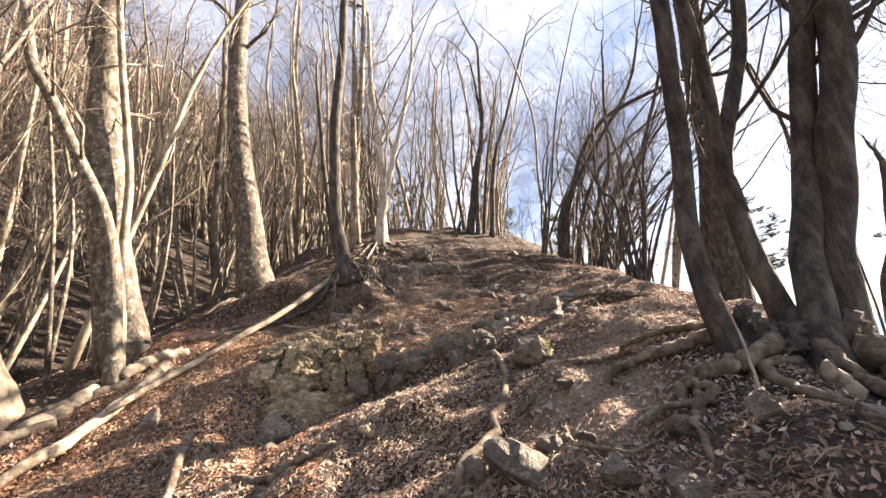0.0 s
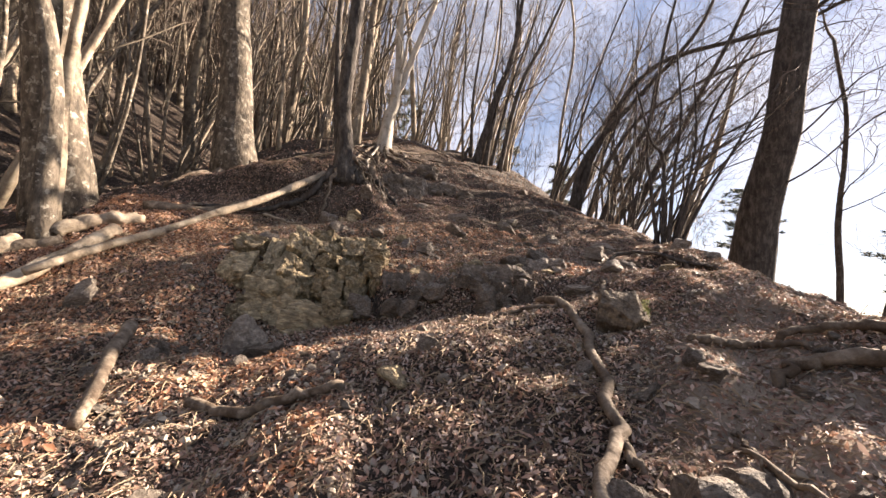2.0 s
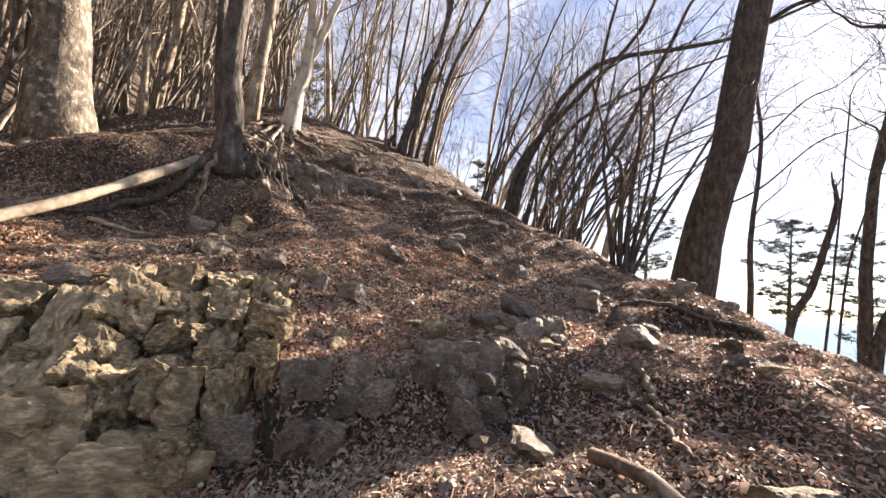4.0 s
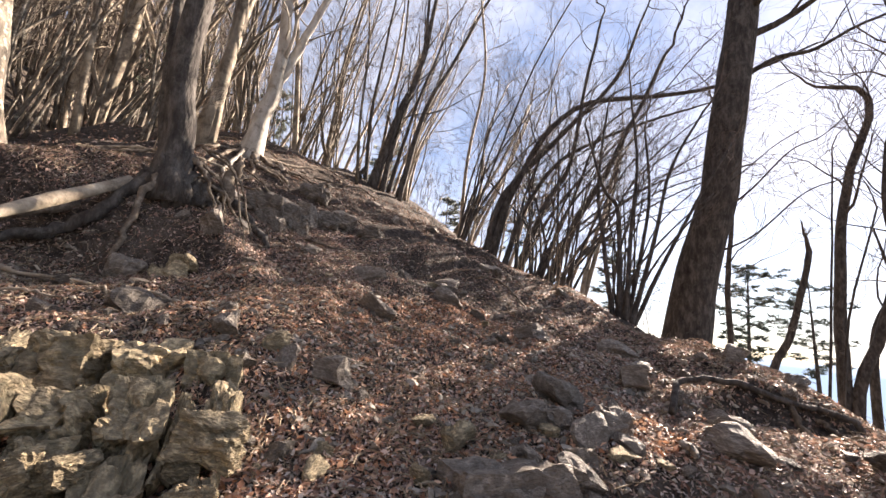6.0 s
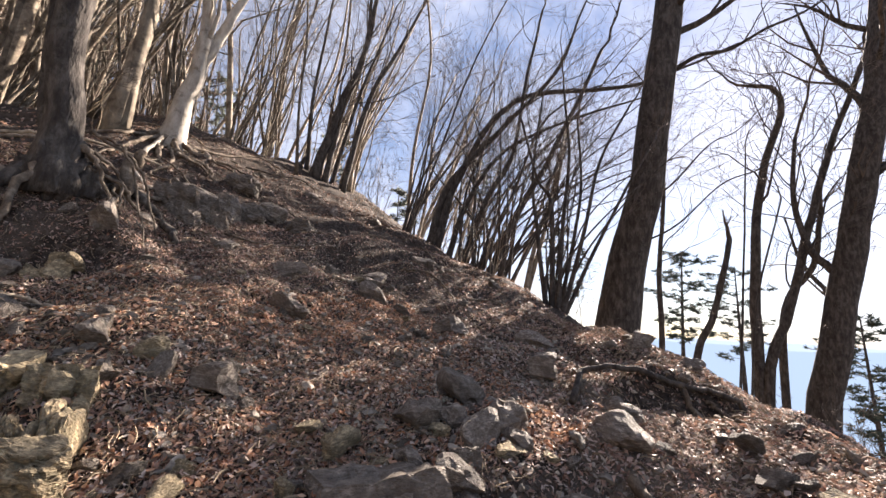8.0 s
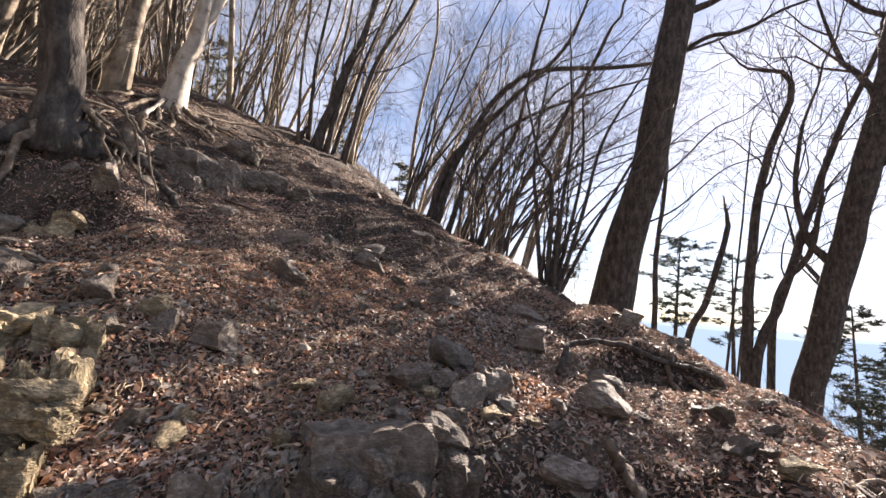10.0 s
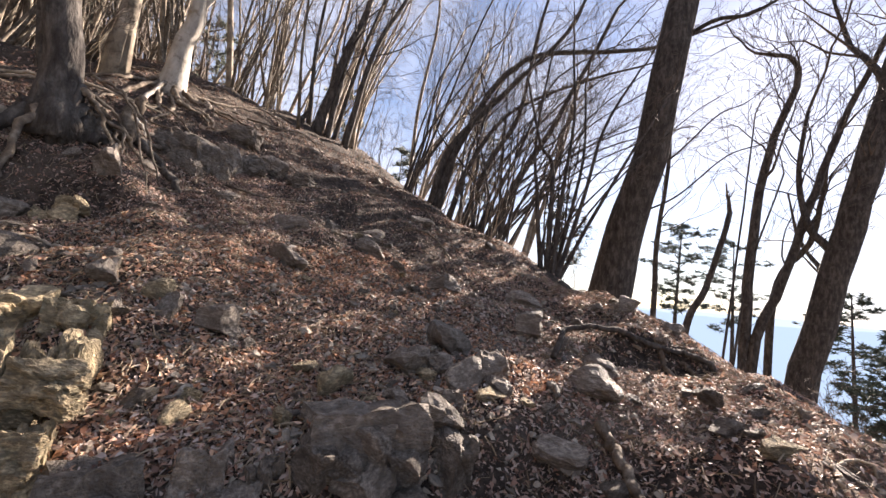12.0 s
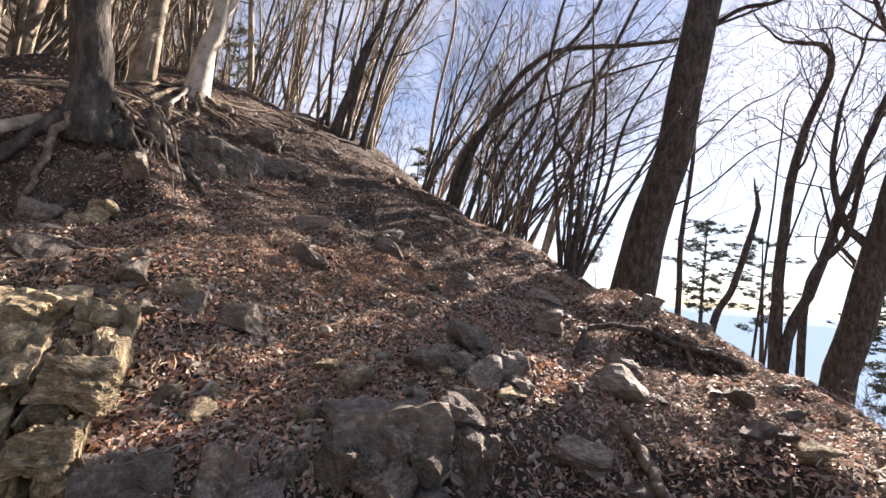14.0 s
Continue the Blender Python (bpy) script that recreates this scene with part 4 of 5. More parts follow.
BOULDER = rock_mesh("rock", 297, BROWN_ROCK, True, cuts=22, grain=0.028)
boulder = lay_rock(BOULDER, 0.92, 4.12, 0.37, 0.36, 0.37, 0.3, "brown boulder with a moss fringe beside a root", 1, "")
NAMED = [(3.14, 6.6, 0.34, 0.22, 0.2, 0), (3.3, 6.2, 0.24, 0.18, 0.16, 0), (3.4, 5.55, 0.3, 0.2, 0.16, 0), (2.1, 6.12, 0.3, 0.16, 0.16, 0), (-0.12, 6.06, 0.15, 0.12, 0.1, 1), (0.05, 6.5, 0.14, 0.12, 0.12, 1),
         (-0.51, 6.4, 0.14, 0.12, 0.12, 1), (-0.56, 6.3, 0.17, 0.12, 0.1, 1), (-0.98, 7.03, 0.22, 0.17, 0.16, 0), (-0.74, 7.14, 0.26, 0.2, 0.2, 0), (0.69, 6.38, 0.3, 0.24, 0.22, 0), (0.96, 6.1, 0.3, 0.24, 0.26, 0),
         (1.2, 6.2, 0.34, 0.24, 0.26, 0), (2.03, 6.72, 0.3, 0.24, 0.24, 0), (1.16, 8.9, 0.36, 0.26, 0.24, 0), (0.62, 5.84, 0.3, 0.24, 0.22, 0), (1.24, 5.52, 0.34, 0.26, 0.2, 0), (1.66, 5.78, 0.46, 0.26, 0.2, 0), (0.11, 8.2, 0.36, 0.3, 0.34, 0), (1.1, 6.5, 0.5, 0.35, 0.28, 0), (1.18, 6.15, 0.4, 0.3, 0.34, 0), (1.92, 6.66, 0.42, 0.3, 0.3, 0),
         (0.63, 6.34, 0.36, 0.26, 0.26, 0), (0.14, 6.28, 0.24, 0.16, 0.22, 1), (-1.84, 8.13, 0.5, 0.4, 0.36, 0), (-1.84, 9.2, 0.2, 0.16, 0.2, 1), (3.19, 6.62, 0.26, 0.2, 0.14, 0),
         (3.3, 6.2, 0.22, 0.18, 0.13, 0), (-0.42, 7.0, 0.32, 0.26, 0.24, 0), (-1.13, 7.5, 0.3, 0.24, 0.3, 0), (-0.89, 11.4, 0.8, 0.5, 0.5, 0), (-0.3, 11.6, 0.6, 0.5, 0.5, 0),
         (0.5, 5.3, 0.4, 0.3, 0.26, 0), (1.25, 5.2, 0.17, 0.14, 0.12, 0), (2.75, 5.3, 0.16, 0.13, 0.1, 0), (-0.77, 7.25, 0.2, 0.16, 0.16, 1), (1.16, 8.77, 0.45, 0.3, 0.3, 0),
         (-3.9, 5.7, 0.45, 0.34, 0.3, 0), (-2.18, 5.32, 0.46, 0.4, 0.42, 0), (-1.88, 5.1, 0.34, 0.3, 0.32, 0), (-1.95, 4.7, 0.2, 0.17, 0.16, 0), (-1.13, 4.3, 0.2, 0.17, 0.14, 0), (-0.5, 3.95, 0.17, 0.14, 0.13, 0), (-0.7, 3.78, 0.22, 0.16, 0.09, 1),
         (0.95, 3.26, 0.16, 0.14, 0.13, 0), (0.36, 2.42, 0.42, 0.32, 0.4, 0), (0.13, 2.56, 0.26, 0.2, 0.24, 0), (1.2, 2.2, 0.22, 0.18, 0.18, 0), (0.95, 1.85, 0.28, 0.22, 0.2, 0), (1.5, 2.05, 0.2, 0.17, 0.18, 0), (0.75, 2.05, 0.26, 0.2, 0.2, 0), (1.75, 1.75, 0.22, 0.2, 0.18, 0), (0.62, 2.65, 0.24, 0.2, 0.22, 0),
         (1.35, 9.2, 0.5, 0.4, 0.3, 0), (-2.02, 9.12, 0.15, 0.12, 0.2, 1), (-1.72, 9.16, 0.24, 0.18, 0.24, 1), (-1.6, 9.38, 0.42, 0.3, 0.36, 0), (-1.81, 9.1, 0.22, 0.2, 0.2, 1), (-1.95, 9.05, 0.18, 0.16, 0.14, 1), (-2.3, 9.2, 0.4, 0.3, 0.4, 0), (0.3, 9.4, 0.5, 0.3, 0.3, 0), (2.0, 5.9, 0.3, 0.22, 0.2, 0), (0.86, 6.3, 0.3, 0.22, 0.24, 0),
         (1.6, 7.6, 0.4, 0.3, 0.22, 0), (2.3, 7.2, 0.4, 0.3, 0.2, 0), (1.9, 4.6, 0.15, 0.12, 0.1, 0), (2.3, 5.1, 0.14, 0.12, 0.1, 0), (-2.6, 7.1, 0.32, 0.3, 0.26, 0)]
for k, (x, y, sx, sy, sz, pale) in enumerate(NAMED):
    pool = PALE_STONES if pale else STONES
    lay_rock(pool[k % len(pool)], x, y, sx, sy, sz, 0.3, "pale ochre stone lying in leaves" if pale else "angular grey schist stone in the soil", 300 + k)
rng = random.Random(11)
placed = 0
while placed < 190:
    x, y = rng.uniform(-3.2, 3.3), (rng.uniform(2.2, 10.5) if placed < 110 else rng.uniform(5.7, 8.6))
    if wave(x, y, 1.3, 5) + rng.uniform(-0.7, 0.7) < 0.0 or abs(x + 0.6) < 0.5 and y < 4.6:
        continue
    s = rng.uniform(0.06, 0.17)
    lay_rock(SMALL[rng.randrange(8)], x, y, s * rng.uniform(0.9, 1.5), s, s * rng.uniform(0.5, 0.9), 0.1, "small angular stone in leaf litter", placed)
    placed += 1


def rubble(n, seed):
    """Fist-sized and smaller broken stones past counting, in one mesh."""
    r = random.Random(seed)
    shapes = []
    for k in range(8):
        me = rock_mesh("rubble", 900 + k, ROCK, cuts=12, fine=2)
        co = np.empty(len(me.vertices) * 3)
        me.vertices.foreach_get("co", co)
        shapes.append((co.reshape(-1, 3), np.array([tuple(p.vertices) for p in me.polygons])))
        bpy.data.meshes.remove(me)
    vs, fs, base = [], [], 0
    while len(vs) < n:
        x, y = (r.uniform(-1.4, 2.8), r.uniform(5.4, 8.2)) if len(vs) % 2 else (r.uniform(-3.2, 3.4), r.uniform(2.0, 11.5))
        if wave(x, y, 0.9, 25) + r.uniform(-0.6, 0.6) < 0.0:
            continue
        s = r.uniform(0.025, 0.1) * r.uniform(0.6, 1.0)
        m = pose(x, y, gz(x, y) + 0.2 * s, r.uniform(-30, 30), r.uniform(-30, 30), r.uniform(0, 360)) @ Matrix.Diagonal((s * r.uniform(0.9, 1.7), s, s * r.uniform(0.5, 0.9), 1))
        co, f = shapes[r.randrange(8)]
        m = np.array(m)
        vs.append(co @ m[:3, :3].T + m[:3, 3])
        fs.append(f + base)
        base += len(co)
    tagged(new("rubble", quads_mesh("rubble", np.concatenate(vs), np.concatenate(fs), RUBBLE)), "small broken grey and ochre stones strewn in the leaves", "stones", kind="stuff")


rubble(1100, 12)

for k in range(34):
    x, y = rng.uniform(-2.0, 3.6), rng.uniform(9.0, 17.0)
    s = rng.uniform(0.1, 0.32)
    lay_rock(STONES[rng.randrange(7)], x, y, s * 1.3, s, s * 0.7, 0.3, "angular grey schist stone in the soil", 700 + k)
for k in range(26):
    x, y, w = rng.uniform(-3.0, 3.4), rng.uniform(7.5, 17.5), rng.uniform(-0.6, 3.6)
    L = rng.uniform(0.3, 0.9)
    way = [(x, y), (x + 0.5 * L * math.cos(w), y + 0.5 * L * math.sin(w)), (x + L * math.cos(w + 0.4), y + L * math.sin(w + 0.4))]
    lone_line("stick", way, rng.uniform(0.015, 0.04), 0.01, DEADWOOD if k % 3 == 0 else ROOT, "bare stick lying on the upper slope", "stick", 0.03, 800 + k)

# the ledge of bedrock, block by block
BLOCKS = [rock_mesh("block", 260 + k, ROCK, True, 9, grain=0.055) for k in range(5)]
OCHRE_BLOCKS = [rock_mesh("block", 270 + k, OCHRE, True, 6, grain=0.075) for k in range(5)]
ledge = new("rock_outcrop")
ledge.location = (-1.0, 6.0, gz(-1.0, 6.0))
tagged(ledge, "weathered ochre and grey bedrock ledge split into blocks", "rock")
rng = random.Random(31)
# x from, x to, front y, top, height, depth, ochre
for k, (xa, xb, front, top, high, deep, pale) in enumerate([
        (-1.98, -1.72, 5.84, 1.72, 0.42, 0.5, 1), (-1.70, -1.34, 5.78, 1.76, 0.45, 0.55, 1), (-1.32, -1.12, 5.86, 1.74, 0.42, 0.45, 1),
        (-2.36, -1.84, 5.7, 1.62, 0.5, 0.5, 1), (-1.9, -1.2, 5.5, 1.42, 0.5, 0.45, 1),
        (-0.92, -0.64, 5.78, 1.78, 0.5, 0.35, 0), (-0.74, -0.60, 5.72, 1.60, 0.25, 0.3, 0), (-0.62, -0.30, 5.74, 1.82, 0.55, 0.4, 0),
        (-0.29, -0.12, 5.78, 1.80, 0.5, 0.3, 0), (-0.14, 0.0, 5.76, 1.76, 0.45, 0.3, 0), (0.00, 0.52, 5.70, 1.95, 0.56, 0.5, 0), (0.54, 0.74, 5.62, 1.86, 0.34, 0.3, 0),
        (0.60, 0.86, 5.86, 2.00, 0.3, 0.3, 0), (-1.50, -1.30, 5.52, 1.46, 0.2, 0.25, 1), (-1.25, -1.02, 5.60, 1.52, 0.24, 0.25, 0), (-2.35, -2.05, 6.9, 2.28, 0.4, 0.5, 1), (-2.02, -1.66, 6.86, 2.33, 0.4, 0.5, 1), (-1.63, -1.3, 6.9, 2.30, 0.4, 0.5, 1), (-1.28, -0.98, 6.84, 2.27, 0.4, 0.5, 1), (0.1, 0.3, 5.48, 1.66, 0.2, 0.2, 0)]):
    w = xb - xa
    ob = part("block", (OCHRE_BLOCKS if pale else BLOCKS)[k % 5], ledge)
    ob.matrix_basis = (Matrix.Translation(Vector(((xa + xb) / 2, front + deep / 2, top - high / 2)) - ledge.location)
                       @ pose(0, 0, 0, rng.gauss(-9, 4), rng.gauss(0, 4), rng.gauss(0, 7) + 180 * rng.randrange(2)) @ Matrix.Diagonal((w * 1.06, deep, high * 1.08, 1)))

# the leaning face above: upright columns split by cracks, each of one to three pieces
LEAN_BACK = 46
for k, (xa, xb, cuts, proud) in enumerate([(-2.85, -2.42, (0.1, 0.6, 0.95), 0.0), (-2.41, -2.12, (0.05, 0.95), 0.04), (-2.11, -1.80, (0.1, 0.55, 1.0), 0.13), (-1.785, -1.50, (0.0, 0.42, 0.7, 1.0), -0.02),
                                           (-1.485, -1.24, (0.05, 0.62, 0.98), 0.06), (-1.225, -1.10, (0.0, 0.5, 0.96), -0.03), (-1.095, -0.95, (0.1, 0.5, 0.95), 0.08)]):
    for a, b in zip(cuts, cuts[1:]):
        deep, out = 0.4, proud + rng.gauss(0, 0.025)
        mid = (a + b) / 2
        th = math.radians(LEAN_BACK)
        y, z = 5.86 + mid * math.sin(th) - out * math.cos(th) + 0.5 * deep * math.cos(th), 1.53 + mid * math.cos(th) + out * math.sin(th) - 0.5 * deep * math.sin(th)
        ob = part("block", OCHRE_BLOCKS[rng.randrange(5)], ledge)
        ob.matrix_basis = (Matrix.Translation(Vector(((xa + xb) / 2, y, z)) - ledge.location) @ pose(0, 0, 0, -LEAN_BACK + rng.gauss(0, 3), rng.gauss(0, 2.5), rng.gauss(0, 3))
                           @ Matrix.Diagonal((xb - xa, deep, (b - a) * 1.02, 1)))

for k in range(34):
    x, tier = rng.uniform(-2.5, 0.7), rng.random()
    s = rng.uniform(0.09, 0.22)
    y = (6.28 if x < -0.95 else 5.82) - 0.55 * tier * (1 if x < -0.95 else 0.4)
    ob = part("block", (OCHRE_BLOCKS if x < -0.9 else BLOCKS)[k % 5], ledge)
    ob.matrix_basis = (Matrix.Translation(Vector((x, y, gz(x, y) + s * 0.35 + (0.25 if tier < 0.5 and x < -0.95 else 0.0))) - ledge.location)
                       @ pose(0, 0, 0, rng.gauss(0, 10), rng.gauss(0, 10), rng.uniform(0, 360)) @ Matrix.Diagonal((s * 1.3, s, s, 1)))


bank = new("rock_outcrop")
bank.location = (-0.8, 10.8, gz(-0.8, 10.8))
tagged(bank, "low grey bedrock step breaking through the upper slope", "rock")
for k, (x, y, w, d, h) in enumerate([(-1.15, 10.5, 0.5, 0.4, 0.5), (-0.85, 10.75, 0.45, 0.4, 0.5), (-0.55, 11.05, 0.4, 0.4, 0.5), (-0.2, 11.3, 0.5, 0.4, 0.4), (-0.95, 10.4, 0.25, 0.25, 0.25),
                                    (-0.6, 10.7, 0.22, 0.2, 0.25), (0.2, 11.7, 0.5, 0.4, 0.36), (0.6, 11.0, 0.5, 0.35, 0.3), (-0.3, 12.9, 0.6, 0.5, 0.5)]):
    ob = part("block", BLOCKS[k % 5], bank)
    ob.matrix_basis = Matrix.Translation(Vector((x, y + d / 2, gz(x, y + d / 2) + h * 0.2)) - bank.location) @ pose(0, 0, 0, rng.gauss(-9, 4), rng.gauss(0, 5), rng.gauss(-20, 7)) @ Matrix.Diagonal((w, d, h, 1))


# ---- the woods ----
PROTO = []
for k, (h, r, lean, n) in enumerate([(9, 0.07, 0.5, 1), (11, 0.10, 0.2, 1), (10, 0.06, 1.2, 2), (12, 0.12, 0.4, 1), (8, 0.05, 1.0, 3), (10, 0.085, 0.8, 1), (9, 0.06, 1.6, 2), (11, 0.075, 0.3, 1), (7, 0.045, 1.6, 3), (13, 0.14, 0.3, 2)]):
    rng = random.Random(500 + k)
    x, y = -9.0 - 2.3 * k, 11.0 + 2.6 * (k * 3 % 7)
    z = gz(x, y) - 0.05
    stems = []
    for s in range(n):
        w = rng.uniform(0, 6.28)
        a, b = math.cos(w) * lean, math.sin(w) * lean
        j = 0.12
        stems.append(([(x + 0.12 * s, y, z), (x + a * 0.25 + rng.gauss(0, j), y + b * 0.25 + rng.gauss(0, j), z + h * 0.28), (x + a * 0.6 + rng.gauss(0, j * 2), y + b * 0.6 + rng.gauss(0, j * 2), z + h * 0.6),
                       (x + a * 1.1, y + b * 1.1, z + h * 0.9)], r * rng.uniform(0.7, 1.0), r * 0.35))
    PROTO.append(build_tree("woodland_tree", stems, 600 + k, BARK_PALE if k % 2 else BARK, "slender bare tree in the crowded winter wood", (7, 7, 4, 7, 3, 7, 4, 7, 3, 5)[k], 3.0, 0.25, 6, 0.25, group="bare trees of the wood", rings=12))

def coppice_fan(x, y, n, lean, high, r, seed, bark, label, limbs=4, limb_len=1.5, name="coppice"):
    """Many thin stems from one stool, leaning out along +x."""
    q = random.Random(seed)
    stems = []
    for k in range(n):
        a, b = x + q.gauss(0, 0.14), y + q.gauss(0, 0.14)
        lx, ly, h = lean * q.uniform(0.0, 1.35), q.gauss(0, 0.55) * lean, high * q.uniform(0.6, 1.15)
        z = gz(a, b)
        stems.append(([(a, b, z - 0.05), (a + lx * 0.22 + q.gauss(0, 0.05) * high * 0.4, b + ly * 0.2, z + h * 0.33), (a + lx * 0.55 + q.gauss(0, 0.05) * high, b + ly * 0.55, z + h * 0.68), (a + lx, b + ly, z + h)],
                      r * q.uniform(0.6, 1.1), r * 0.3))
    build_tree(name, stems, seed, bark, label, limbs, limb_len, 0.3, 6, 0.15, rings=12)


coppice_fan(5.0, 9.6, 11, 1.3, 3.3, 0.032, 901, BARK_DARK, "clump of thin dark coppice stems", 2)
coppice_fan(5.4, 12.8, 9, 5.6, 6.5, 0.055, 902, BARK_DARK, "old coppice of stems bowing out over the edge", 7, 2.6)
coppice_fan(5.7, 12.3, 8, 5.6, 6.0, 0.05, 910, BARK_DARK, "old coppice of stems bowing out over the edge", 7, 2.2)
coppice_fan(6.2, 14.6, 7, 4.6, 7.5, 0.055, 911, BARK_DARK, "old coppice of stems bowing out over the edge", 8, 2.6)
coppice_fan(5.0, 11.3, 11, 1.8, 4.0, 0.032, 903, BARK_DARK, "clump of thin leaning saplings on the edge", 2, 1.6)
coppice_fan(8.6, 8.5, 2, 2.8, 7.6, 0.05, 907, BARK_DARK, "thin dark saplings rising from below the edge", 3, 2.0)
coppice_fan(9.2, 6.4, 6, 0.7, 2.9, 0.014, 908, BARK_DARK, "bare twiggy shrub growing below the edge", 4, 0.9, "bare_shrub")
coppice_fan(6.4, 5.7, 5, 0.6, 1.0, 0.008, 909, BARK_DARK, "bare twiggy shrub growing below the edge", 3, 0.5, "bare_shrub")
coppice_fan(4.6, 15.8, 7, 4.0, 7.0, 0.06, 904, BARK_DARK, "old coppice of stems bowing out over the edge", 8, 2.4)
coppice_fan(3.4, 18.8, 7, 1.6, 8.0, 0.06, 905, BARK_PALE, "coppice of bare leaning stems on the crest", 5, 2.4)
coppice_fan(0.2, 18.6, 5, 0.8, 8.0, 0.055, 906, BARK_PALE, "coppice of bare leaning stems on the crest", 5, 2.2)
for k, (x, y) in enumerate([(3.9, 13.6), (3.5, 15.4), (3.1, 16.9), (4.3, 11.9), (4.2, 10.6), (0.4, 17.6), (-0.6, 17.2), (-3.2, 13.4), (5.9, 10.2)]):
    coppice_fan(x, y, 7, 0.35, 1.3, 0.009, 920 + k, STRAW, "dry leafless shrub of thin pale shoots", 2, 0.5, "dry_shrub")

rng = random.Random(77)
spots = []


def room(x, y, gap):
    for a, b in spots:
        if (a - x) ** 2 + (b - y) ** 2 < gap * gap:
            return False
    return True


def plant(count, x0, x1, y0, y1, gap, keep, leanx=0.0, small=1.0):
    done = tries = 0
    while done < count and tries < 6000:
        tries += 1
        x, y = rng.uniform(x0, x1), rng.uniform(y0, y1)
        if not keep(x, y) or not room(x, y, gap):
            continue
        spots.append((x, y))
        s = rng.uniform(0.75, 1.5) * small
        copy_thing(PROTO[rng.randrange(len(PROTO))], Matrix.Translation((x, y, gz(x, y) - 0.03)) @ pose(0, 0, 0, rng.gauss(0, 8), rng.gauss(0, 8) + leanx, 0)
                   @ pose(0, 0, 0, 0, 0, rng.uniform(0, 360)) @ Matrix.Scale(s, 4))
        done += 1


def sun_gap(x, y):
    """A tree-free strip along the sun's bearing, added so light reaches the tall beech."""
    return -0.8 < y - 11.8 - 0.43 * (x + 5.1) < 0.9 and x > -6


for o in scene.objects:
    if o.type == "EMPTY":
        spots.append((o.location.x, o.location.y))
plant(135, -22, -5.6, 8.5, 32, 0.6, lambda x, y: (x < -6.2 or y > 12.5) and not sun_gap(x, y))
plant(52, -6.5, 1.4, 13.2, 28, 0.5, lambda x, y: (y > 17 or x < -2.6) and not sun_gap(x, y))
plant(26, -14, -6.9, 3.0, 9.5, 0.6, lambda x, y: True, 0, 0.8)
plant(16, 1.0, 4.2, 17.5, 27, 0.7, lambda x, y: True, 10)
plant(24, 4.9, 10, 14, 32, 0.7, lambda x, y: x > np.interp(y, EDGE_Y, EDGE_X) + 0.6, 20, 0.8)
plant(14, -8, 9, -14, -3, 1.2, lambda x, y: abs(x) > 1.5)


def far_wood():
    """The wooded slope across the hollow, as one mass of stems and boughs."""
    r = random.Random(5)
    t = Tubes()
    for k in range(1150):
        x, y = (r.uniform(-55, -17), r.uniform(-6, 60)) if k % 3 else (r.uniform(-30, -1), r.uniform(27, 56))
        z = gz(x, y)
        h = r.uniform(8, 16)
        top = Vector((x + r.gauss(0, 1.0), y + r.gauss(0, 1.0), z + h))
        mid = Vector((x + r.gauss(0, 0.4), y + r.gauss(0, 0.4), z + h * 0.5))
        w = r.uniform(0.06, 0.14)
        t.add([Vector((x, y, z - 0.2)), mid, top], [w, w * 0.7, 0.02], 4)
        for c in range(9):
            u = r.uniform(0.25, 0.95)
            p = mid.lerp(top, u * 2 - 1) if u > 0.5 else Vector((x, y, z)).lerp(mid, u * 2)
            q = p + Vector((r.gauss(0, 1.0), r.gauss(0, 1.0), r.uniform(0.8, 2.6)))
            t.add([p, p.lerp(q, 0.5) + Vector((r.gauss(0, 0.1), r.gauss(0, 0.1), -0.1)), q], [w * 0.4, w * 0.28, 0.012], 3)
    tagged(new("far_woods", t.mesh("far_woods", TWIG)), "brown mass of bare trees across the hollow", "woods", kind="stuff")


far_wood()


